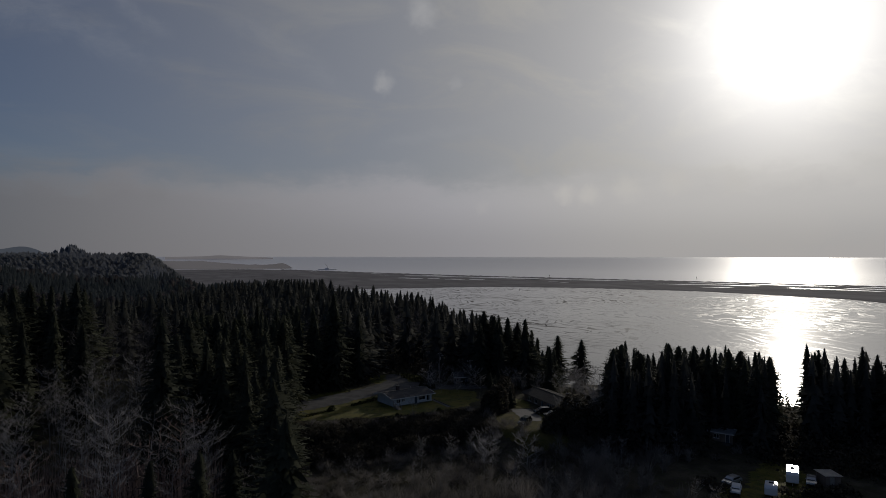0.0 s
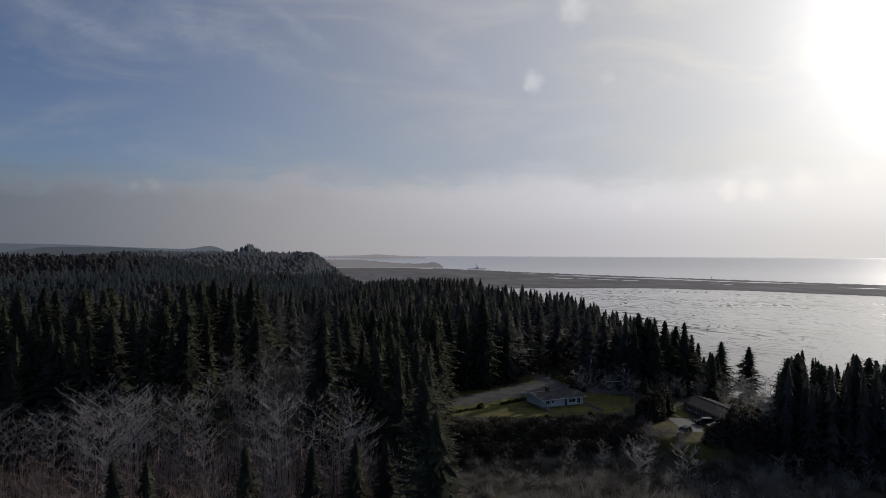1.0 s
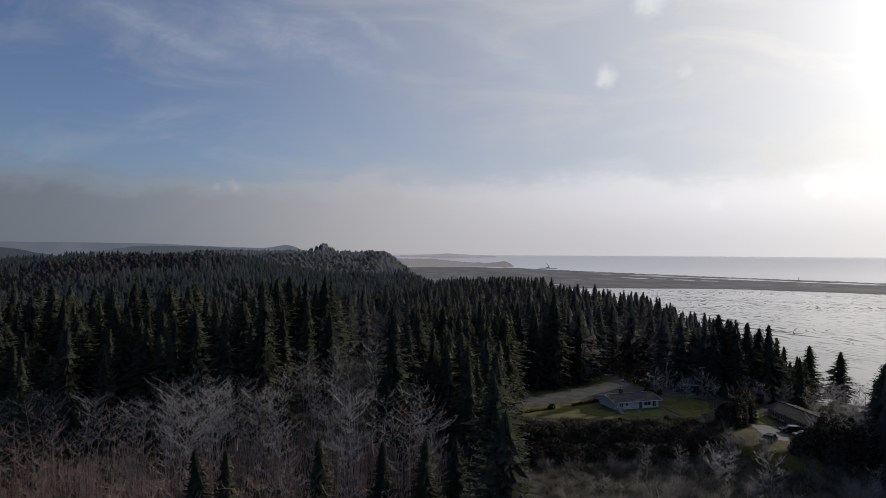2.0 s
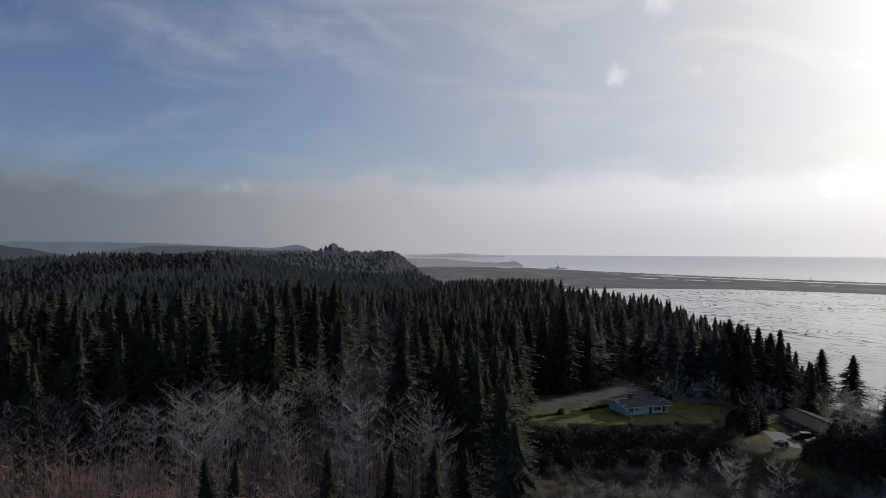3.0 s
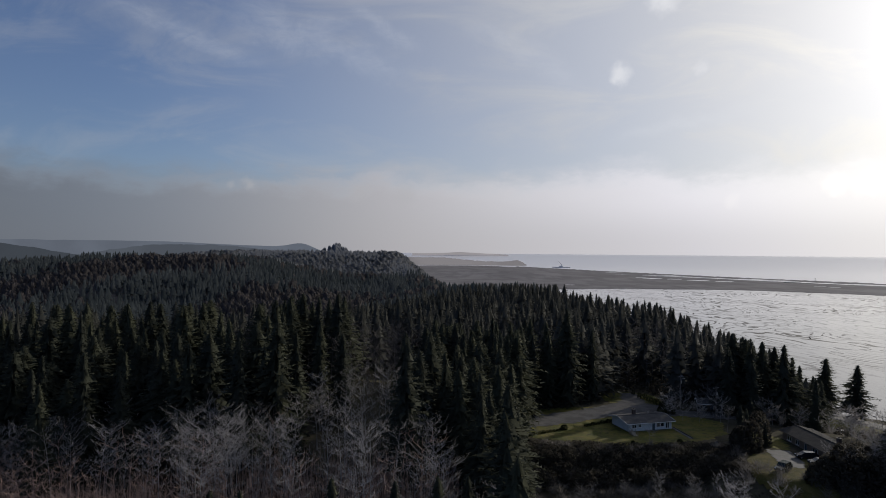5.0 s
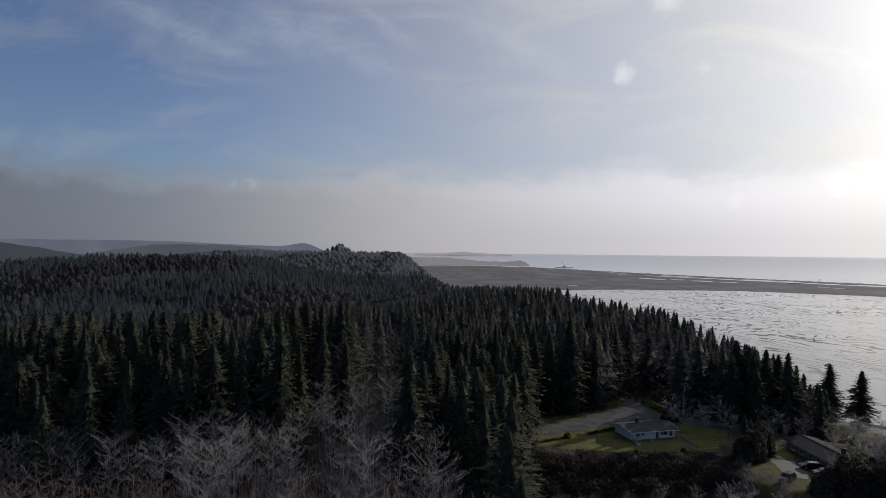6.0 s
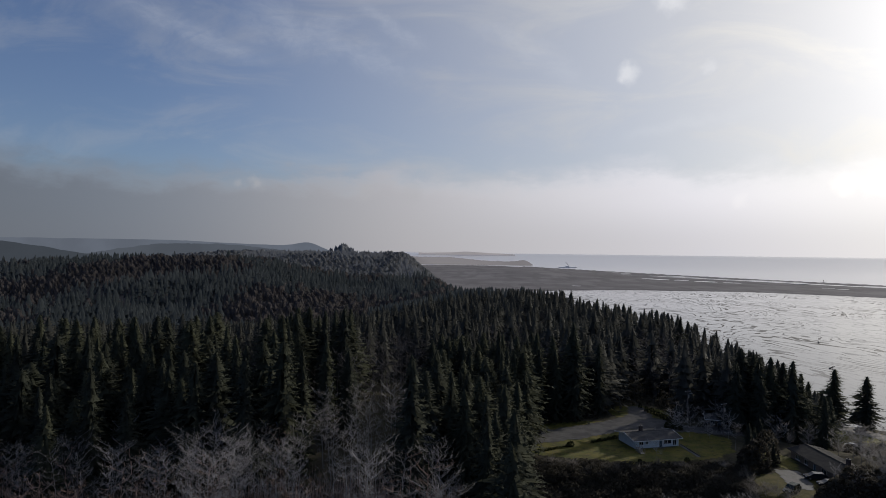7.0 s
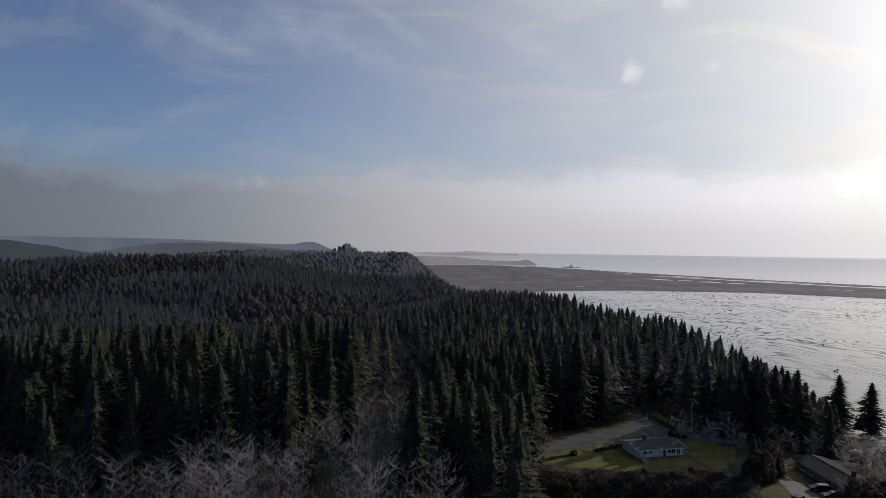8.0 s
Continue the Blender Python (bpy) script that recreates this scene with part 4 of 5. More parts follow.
# the dark evergreen bank below the lawn, and undergrowth
for _ in range(900):
    x = brng.uniform(14, 84)
    y = brng.uniform(136, 152) + 0.0 * x
    if math.hypot((x - 44) / 31, (y - 170) / 19) < 1.02 or math.hypot((x - 77) / 12, (y - 142) / 13) < 1.05:
        continue
    leaf_clump(SHRUBS, x, y, height(x, y) - 0.2, min(brng.uniform(2.2, 4.8), 50.6 - height(x, y)), brng.uniform(1.0, 2.0), 88, 0.30)
for _ in range(1500):
    x, y = brng.uniform(-100, 10), brng.uniform(50, 130)
    if inside(ALDERS, x, y):
        leaf_clump(SHRUBS, x, y, height(x, y) - 0.2, brng.uniform(0.8, 2.2), brng.uniform(0.8, 1.8), 14, 0.6)
for _ in range(500):
    b, d = radians(brng.uniform(34, 62)), brng.uniform(148, 190)
    x, y = math.sin(b) * d, math.cos(b) * d
    if (not inside(YARD, x, y) or d > 150) and math.hypot(x - 110, y - 112) > 7:
        leaf_clump(SHRUBS, x, y, height(x, y) - 0.2, brng.uniform(2, 6), brng.uniform(1.5, 3.0), 60, 0.6)
for _ in range(420):
    x, y = brng.uniform(4, 76), brng.uniform(178, 240)
    if not inside(BRUSH, x, y) and not inside(DRIVE, x, y):
        leaf_clump(SHRUBS, x, y, height(x, y) - 0.2, brng.uniform(2.0, 6.0), brng.uniform(1.4, 2.6), 60, 0.55)
for x, y, wide in [(101.6, 86.6, 2.6), (93.8, 84.6, 2.4), (105.6, 85.6, 2.2), (108.4, 85.0, 2.4), (90.2, 92.4, 2.2), (88.2, 88.0, 2.0), (111.0, 84.6, 2.4), (90.8, 96.6, 2.0)]:
    for _ in range(5):
        leaf_clump(SHRUBS, x + brng.uniform(-wide, wide) * 0.8, y + brng.uniform(-wide, wide) * 0.8, height(x, y) - 0.2, brng.uniform(1.0, 2.1), brng.uniform(0.7, 1.3), 70, 0.4)
for x, y, h, r in [(75, 128, 4, 2.6), (78, 129, 5.5, 3.0), (82, 131, 7, 3.4), (86, 133, 6.5, 3.2), (80, 126, 5, 3.2), (84, 127, 7, 3.6), (89, 130, 6, 3.2), (87, 127, 4.5, 3.0),
                   (83, 134, 5, 2.6), (71, 149, 7, 2.6), (75, 153, 8, 2.6), (68, 147, 6, 2.6)]:
    leaf_clump(SHRUBS, x, y, height(x, y) - 0.3, h, r, 900, 0.5)
tagged(new("evergreen_shrubs", mesh_of("evergreen_shrubs", SHRUBS[0], SHRUBS[1], M_SHRUB, True, SHRUBS[2])), "dark evergreen shrubs on the bank and under the trees", "shrubs", kind="stuff")
# ---- lawn, drives and roads ----


def sheet(name, fn, mat, label, category, x0, x1, y0, y1, step, lift):
    """A strip of ground cover, where fn(x, y) says that it lies."""
    v, f, idx = [], [], {}

    def vert(x, y):
        key = (round(x, 2), round(y, 2))
        if key not in idx:
            idx[key] = len(v)
            v.append((x, y, height(x, y) + lift))
        return idx[key]
    for x in np.arange(x0, x1, step):
        for y in np.arange(y0, y1, step):
            if fn(x + step / 2, y + step / 2):
                f.append((vert(x, y), vert(x + step, y), vert(x + step, y + step), vert(x, y + step)))
    return tagged(new(name, mesh_of(name, v, f, mat, True)), label, category, kind="structure")


def wob(x, y, a=0.06, s=0.2):
    return a * noise.noise((x * s, y * s, 0))


CONCRETE = [(73, 140), (74.5, 149), (79.5, 148), (78.5, 140), (76.5, 136), (74, 136.5)]
M_CONC = plain("concrete", (0.075, 0.073, 0.07, 1), (0.125, 0.122, 0.118, 1), 0.35, 0.75, 0, 0.35, 0.01)
M_ROUGH = plain("rough_grass", (0.050, 0.052, 0.014, 1), (0.115, 0.092, 0.032, 1), 0.4, 0.9, 0, 0.1, 0.05)
sheet("lawn", lambda x, y: math.hypot((x - 44) / 30, (y - 170) / 18.5) + wob(x, y) < 1 or math.hypot((x - 58) / 9, (y - 199) / 9) + wob(x, y) < 1, M_LAWN,
      "sunlit yellow-green mown lawn round the house", "lawn", 8, 80, 145, 214, 0.75, 0.05)
sheet("driveway", lambda x, y: inside(DRIVE, x + 3 * wob(x, y, 0.3, 0.4), y + 3 * wob(y, x, 0.3, 0.4)), M_GRAVEL, "grey gravel driveway behind the house", "driveway", 6, 84, 155, 216, 0.75, 0.10)
sheet("rough_grass", lambda x, y: math.hypot((x - 73) / 9, (y - 134) / 13) + wob(x, y, 0.3) < 1 , M_ROUGH,
      "rough green grass beside the parking pad", "grass", 58, 95, 115, 172, 0.75, 0.06)
sheet("parking_pad", lambda x, y: inside(CONCRETE, x, y), M_CONC, "pale worn concrete parking pad", "driveway", 70, 88, 132, 154, 0.5, 0.11)
sheet("side_lawn", lambda x, y: math.hypot((x - 79) / 3.6, (y - 156) / 7) + wob(x, y, 0.15) < 1, M_LAWN, "bright green grass slope beside the long house", "lawn", 70, 90, 142, 168, 0.75, 0.06)
sheet("shore_lawn", lambda x, y: math.hypot((x - 160) / 20, (y - 263) / 15) + wob(x, y) < 1, M_LAWN, "green lawn above the shore", "lawn", 135, 190, 240, 285, 1.0, 0.05)
SHORE_ROAD = [(155, 279), (168, 281), (176, 272), (186, 252), (178, 250), (170, 265), (164, 273), (155, 274)]
sheet("shore_road", lambda x, y: inside(SHORE_ROAD, x, y), M_CONC, "pale asphalt lane above the shore", "road", 150, 190, 246, 286, 1.0, 0.10)
sheet("yard", lambda x, y: math.hypot(((x - 105) * 0.76 + (y - 93) * 0.65) / 13, ((x - 105) * 0.65 - (y - 93) * 0.76) / 5.5) + wob(x, y, 0.2) < 1 or math.hypot((x - 93) / 4.5, (y - 90) / 5) + wob(x, y, 0.2) < 1, M_LAWN, "trampled grass yard with parked trailers", "yard", 85, 125, 78, 110, 1.0, 0.06)

# ---- houses ----
M_SIDING = plain("painted_siding", (0.52, 0.58, 0.62, 1), (0.62, 0.67, 0.70, 1), 0.6, 0.6, 0, 0.3, 0.01)
M_SIDING_BROWN = plain("brown_siding", (0.16, 0.12, 0.09, 1), (0.24, 0.18, 0.14, 1), 0.6, 0.7)
M_SHINGLE = plain("asphalt_shingle", (0.06, 0.06, 0.06, 1), (0.105, 0.10, 0.096, 1), 0.8, 0.9, 0, 0.08, 0.02)
M_SHINGLE_DARK = plain("dark_shingle", (0.028, 0.028, 0.030, 1), (0.050, 0.048, 0.046, 1), 0.8, 0.85, 0, 0.06, 0.02)
M_TRIM = plain("white_trim", (0.74, 0.74, 0.72, 1), (0.82, 0.82, 0.80, 1), 1.0, 0.5)
M_DOOR = plain("dark_door", (0.03, 0.06, 0.08, 1), (0.05, 0.08, 0.10, 1), 1.0, 0.4)
M_BRICK = plain("dark_brick", (0.07, 0.05, 0.045, 1), (0.12, 0.085, 0.07, 1), 3.0, 0.85)
M_METAL_ROOF = plain("metal_roofing", (0.55, 0.56, 0.58, 1), (0.68, 0.69, 0.70, 1), 0.7, 0.3, 0.8)
M_WOOD = plain("weathered_wood", (0.22, 0.20, 0.17, 1), (0.34, 0.31, 0.27, 1), 2.5, 0.8)
M_POLE = plain("pole_wood", (0.12, 0.10, 0.085, 1), (0.20, 0.17, 0.15, 1), 3.0, 0.85)
M_STEEL = plain("galvanised_steel", (0.5, 0.5, 0.5, 1), (0.62, 0.62, 0.62, 1), 2.0, 0.4, 0.9)


def _pane(k):
    bsdf(k, (0.02, 0.025, 0.03, 1), 0.05, 0.0, 0.6)


M_PANE = material("window_glass", _pane)


def roof_slope(x0, x1, y_eave, y_ridge, z_eave, z_ridge, thick=0.16):
    """One slope of a gable roof, with courses of shingles as real steps."""
    bm = bmesh.new()
    n = 9
    prof = [(y_eave, z_eave - thick)]
    for i in range(n):
        a, b = i / n, (i + 1) / n
        prof += [(y_eave + (y_ridge - y_eave) * a, z_eave + (z_ridge - z_eave) * a + 0.014), (y_eave + (y_ridge - y_eave) * b, z_eave + (z_ridge - z_eave) * b)]
    prof.append((y_ridge, z_ridge - thick))
    va = [bm.verts.new((x0, y, z)) for y, z in prof]
    vb = [bm.verts.new((x1, y, z)) for y, z in prof]
    bm.faces.new(va), bm.faces.new(list(reversed(vb)))
    for i in range(len(prof)):
        j = (i + 1) % len(prof)
        bm.faces.new((va[i], va[j], vb[j], vb[i]))
    return bm


def gable_wall(x, y0, y1, z0, z_eave, z_ridge, thick):
    bm = bmesh.new()
    prof = [(y0, z0), (y1, z0), (y1, z_eave), ((y0 + y1) / 2, z_ridge), (y0, z_eave)]
    a = [bm.verts.new((x, y, z)) for y, z in prof]
    b = [bm.verts.new((x + thick, y, z)) for y, z in prof]
    bm.faces.new(a), bm.faces.new(list(reversed(b)))
    for i in range(5):
        j = (i + 1) % 5
        bm.faces.new((a[i], a[j], b[j], b[i]))
    return bm


def wall_with_holes(x0, x1, y0, y1, z0, z1, holes):
    """One wall along x with openings (xa, xb, za, zb) that go through it."""
    bm = bmesh.new()
    xs = sorted({x0, x1} | {v for h in holes for v in h[:2]})
    zs = sorted({z0, z1} | {v for h in holes for v in h[2:]})

    def solid(i, k):
        if not (0 <= i < len(xs) - 1 and 0 <= k < len(zs) - 1):
            return False
        cx, cz = (xs[i] + xs[i + 1]) / 2, (zs[k] + zs[k + 1]) / 2
        return not any(a < cx < b and c < cz < d for a, b, c, d in holes)
    grid = {(i, k, y): bm.verts.new((x, y, z)) for i, x in enumerate(xs) for k, z in enumerate(zs) for y in (y0, y1)}

    def quad(*keys):
        bm.faces.new([grid[q] for q in keys])
    for i in range(len(xs) - 1):
        for k in range(len(zs) - 1):
            if not solid(i, k):
                continue
            quad((i, k, y0), (i + 1, k, y0), (i + 1, k + 1, y0), (i, k + 1, y0))
            quad((i, k, y1), (i, k + 1, y1), (i + 1, k + 1, y1), (i + 1, k, y1))
            for (di, dk), (a, b) in (((-1, 0), ((i, k), (i, k + 1))), ((1, 0), ((i + 1, k), (i + 1, k + 1))), ((0, -1), ((i, k), (i + 1, k))), ((0, 1), ((i, k + 1), (i + 1, k + 1)))):
                if not solid(i + di, k + dk):
                    quad((*a, y0), (*b, y0), (*b, y1), (*a, y1))
    for v in [v for v in bm.verts if not v.link_faces]:
        bm.verts.remove(v)
    return bm


def window(parent, xa, xb, za, zb, y0, y1):
    w = part("window", box(xa, y0 + 0.05, za, xa + 0.06, y1 - 0.02, zb), M_TRIM, parent, "white framed window")
    w.data.name = "window"
    bm = box(xa + 0.06, y0 - 0.02, za, xb - 0.06, y1 - 0.02, za + 0.06)
    box(xa + 0.06, y0 - 0.02, zb - 0.06, xb - 0.06, y1 - 0.02, zb, 0, bm)
    box(xb - 0.06, y0 - 0.02, za, xb, y1 - 0.02, zb, 0, bm)
    xm = (xa + xb) / 2
    box(xm - 0.03, y0, za + 0.06, xm + 0.03, y1 - 0.05, zb - 0.06, 0, bm)
    part("frame", bm, M_TRIM, w)
    part("pane", box(xa + 0.06, y0 + 0.06, za + 0.06, xm - 0.03, y0 + 0.08, zb - 0.06), M_PANE, w, "dark reflecting glass")
    part("pane", box(xm + 0.03, y0 + 0.06, za + 0.06, xb - 0.06, y0 + 0.08, zb - 0.06), M_PANE, w, "dark reflecting glass")
    part("sill", box(xa - 0.08, y0 - 0.08, za - 0.06, xb + 0.08, y0 + 0.04, za), M_TRIM, w)


def house(name, label, length, width, eave, pitch, siding, shingle, doors, wins, back_wins, chimney_at=None, over=0.6, trim=None):
    """A gabled house; its front corner is the origin and its front runs along x."""
    trim = trim or M_TRIM
    top = tagged(new(name), label, "house")
    t = 0.2
    rise_h = math.tan(radians(pitch)) * (width / 2)
    holes = [(a, b, 0.3, eave - 0.2) for a, b in doors] + [(a, b, z0, z1) for a, b, z0, z1 in wins]
    part("foundation", box(0.05, 0.05, -0.6, length - 0.05, width - 0.05, 0.3), M_CONC, top, "grey concrete foundation")
    part("wall", wall_with_holes(0, length, 0, t, 0.3, eave, holes), siding, top)
    part("wall", wall_with_holes(0, length, width - t, width, 0.3, eave, [(a, b, z0, z1) for a, b, z0, z1 in back_wins]), siding, top)
    for x in (0.003, length - t - 0.003):
        part("wall", gable_wall(x, t, width - t, 0.3, eave, eave + rise_h * (1 - 2 * t / width), t), siding, top)
    part("ceiling", box(t, t, eave - 0.12, length - t, width - t, eave - 0.02), M_TRIM, top)
    slope = math.tan(radians(pitch))
    part("roof", roof_slope(-over, length + over, -over, width / 2, eave - over * slope + 0.2, eave + rise_h + 0.2), shingle, top)
    part("roof", roof_slope(-over, length + over, width + over, width / 2, eave - over * slope + 0.2, eave + rise_h + 0.2), shingle, top)
    part("ridge_cap", box(-over, width / 2 - 0.14, eave + rise_h + 0.19, length + over, width / 2 + 0.14, eave + rise_h + 0.26), shingle, top)
    for y, e in ((-over - 0.12, 0), (width + over, 0)):
        part("gutter", box(-over, y, eave - over * slope - 0.02, length + over, y + 0.12, eave - over * slope + 0.12, 0.02), trim, top)
    for x in (-over - 0.04, length + over):
        for ya, yb in ((-over, width / 2), (width + over, width / 2)):
            bm = bmesh.new()
            za, zb = eave - over * slope + 0.2, eave + rise_h + 0.2
            vs = [bm.verts.new((xx, y, z)) for xx in (x, x + 0.04) for y, z in ((ya, za - 0.2), (yb, zb - 0.2), (yb, zb + 0.05), (ya, za + 0.05))]
            for q in ((0, 1, 2, 3), (7, 6, 5, 4), (0, 4, 5, 1), (1, 5, 6, 2), (2, 6, 7, 3), (3, 7, 4, 0)):
                bm.faces.new([vs[i] for i in q])
            part("bargeboard", bm, trim, top)
    for a, b in doors:
        d = part("door", box(a + 0.06, 0.06, 0.3, b - 0.06, 0.11, eave - 0.26), M_DOOR, top, "dark blue-green panel door")
        bm = box(a, 0.02, 0.3, a + 0.06, 0.16, eave - 0.2)
        box(b - 0.06, 0.02, 0.3, b, 0.16, eave - 0.2, 0, bm)
        box(a + 0.06, 0.02, eave - 0.26, b - 0.06, 0.16, eave - 0.2, 0, bm)
        part("frame", bm, M_TRIM, d)
        part("handle", rod((b - 0.16, 0.02, 1.25), (b - 0.16, 0.02, 1.4), 0.025), M_STEEL, d)
        part("step", box(a - 0.3, -0.9, -0.25, b + 0.3, 0.0, 0.28, 0.02), M_CONC, top)
    for a, b, z0, z1 in wins:
        window(top, a, b, z0, z1, 0, t)
    for a, b, z0, z1 in back_wins:
        part("window", box(a, width - 0.12, z0, b, width - 0.08, z1), M_PANE, top)
    if chimney_at:
        cx, cy = chimney_at
        c = part("chimney", box(cx - 0.4, cy - 0.35, eave, cx + 0.4, cy + 0.35, eave + rise_h + 1.25, 0.02), M_BRICK, top, "dark brick chimney")
        part("cap", box(cx - 0.48, cy - 0.43, eave + rise_h + 1.25, cx + 0.48, cy + 0.43, eave + rise_h + 1.37, 0.02), M_CONC, c)
        part("flue", rod((cx, cy, eave + rise_h + 1.37), (cx, cy, eave + rise_h + 1.65), 0.13), M_BRICK, c)
    return top


main_house = house("ranch_house", "single-storey pale blue-white house with grey shingle roof on a lawn", 12.4, 8.0, 2.42, 11, M_SIDING, M_SHINGLE,
                   [(6.9, 7.9)], [(1.2, 2.4, 1.0, 1.95), (3.0, 3.8, 1.15, 1.95), (8.3, 10.4, 0.95, 2.0), (10.9, 11.9, 0.5, 2.1)], [(2, 4, 1.0, 2.0), (8, 10, 1.0, 2.0)], (4.6, 5.0), 0.8)
main_house.matrix_world = pose(46.6, 162.6, 49.35, 0, 0, 15)
part("downpipe", rod((12.48, -0.08, 0.1), (12.48, -0.08, 2.3), 0.05), M_TRIM, main_house)
part("vent_pipe", rod((9.0, 5.2, 2.8), (9.0, 5.2, 3.8), 0.06), M_STEEL, main_house)

# steps with rails at the front corner, the path and its kerb
steps = tagged(new("garden_steps"), "weathered wooden steps with grey rails down the lawn", "steps")
for i in range(6):
    part("tread", box(-0.5, -0.35 - i * 0.5, 0.9 - i * 0.15, 0.5, 0.1 - i * 0.5, 0.96 - i * 0.15, 0.01), M_WOOD, steps)
    part("riser_post", box(-0.45, -0.2 - i * 0.5, -0.1, -0.35, -0.1 - i * 0.5, 0.895 - i * 0.15), M_WOOD, steps)
    part("riser_post", box(0.35, -0.2 - i * 0.5, -0.1, 0.45, -0.1 - i * 0.5, 0.895 - i * 0.15), M_WOOD, steps)
for x in (-0.52, 0.52):
    part("rail", rod((x, 0.1, 1.85), (x, -2.9, 1.05), 0.04), M_WOOD, steps, "weathered handrail")
    for y, z in ((0.05, 1.85), (-1.4, 1.45), (-2.85, 1.05)):
        part("rail_post", box(x - 0.05, y - 0.05, -0.1, x + 0.05, y + 0.05, z), M_WOOD, steps)
steps.matrix_world = pose(47.0, 161.4, 49.5, 0, 0, 8)
path = tagged(new("garden_path"), "narrow pale concrete path with kerb down the lawn", "path", kind="structure")
for i in range(10):
    part("slab", box(-0.35, -1.0 * i - 0.97, 0.0, 0.35, -1.0 * i - 0.01, 0.10, 0.015), M_CONC, path)
    part("kerb", box(0.37, -1.0 * i - 0.98, 0.0, 0.47, -1.0 * i, 0.32, 0.02), M_CONC, path)
path.matrix_world = pose(59.2, 167.0, 49.54, 0, 0, 8)

neighbour = house("neighbour_house", "long low brown house with dark shingle roof beside the parking pad", 23.0, 7.6, 2.7, 14, M_SIDING_BROWN, M_SHINGLE_DARK,
                  [(9.0, 10.0)], [(2.0, 3.8, 1.0, 2.2), (5.5, 7.0, 1.0, 2.2), (12, 14, 1.0, 2.2), (16.5, 18.5, 1.0, 2.2)], [(4, 6, 1.1, 2.2), (13, 15, 1.1, 2.2)], (14.5, 4.6), 0.6, M_SIDING_BROWN)
neighbour.matrix_world = pose(83.4, 158.2, 48.9, 0, 0, -88)
cabin = house("cabin", "small dark brown cabin with brown roof among bare trees", 7.0, 5.0, 2.5, 18, M_SIDING_BROWN, M_SHINGLE, [(3.0, 3.9)], [(1.0, 2.2, 1.0, 2.1), (4.8, 6.0, 1.0, 2.1)], [], None, 0.5)
cabin.matrix_world = pose(73.0, 184.0, height(76, 186), 0, 0, -14)
yard_house = house("yard_house", "small dark house with a bright metal roof among the trees", 5.2, 4.4, 2.4, 14, M_SIDING_BROWN, M_METAL_ROOF, [(3.6, 4.5)], [(1.0, 2.2, 1.0, 2.0)], [], None, 0.4)
yard_house.matrix_world = pose(111.5, 118.5, height(112, 117) - 0.2, 0, 0, -58)


# ---- vehicles ----
M_GLASS_CAR = M_PANE
M_TYRE = plain("tyre_rubber", (0.02, 0.02, 0.02, 1), (0.035, 0.035, 0.035, 1), 4, 0.85)
M_RIM = plain("wheel_rim", (0.45, 0.45, 0.46, 1), (0.55, 0.55, 0.56, 1), 4, 0.35, 0.9)
M_LAMP = plain("lamp_lens", (0.7, 0.7, 0.68, 1), (0.8, 0.8, 0.78, 1), 4, 0.15)
M_TAIL = plain("tail_lens", (0.30, 0.02, 0.02, 1), (0.36, 0.03, 0.03, 1), 4, 0.2)


def paint(name, c, metal=0.2):
    return plain(name, tuple(x * 0.92 for x in c) + (1,), c + (1,), 0.8, 0.22, metal, 0.5)


def extrude(profile, y0, y1, bevel=0.06):
    """A side profile (x, z) drawn out along y."""
    bm = bmesh.new()
    a = [bm.verts.new((x, y0, z)) for x, z in profile]
    b = [bm.verts.new((x, y1, z)) for x, z in profile]
    bm.faces.new(a), bm.faces.new(list(reversed(b)))
    n = len(profile)
    for i in range(n):
        j = (i + 1) % n
        bm.faces.new((a[i], a[j], b[j], b[i]))
    bmesh.ops.bevel(bm, geom=list(bm.edges), offset=bevel, segments=2, affect="EDGES")
    return bm


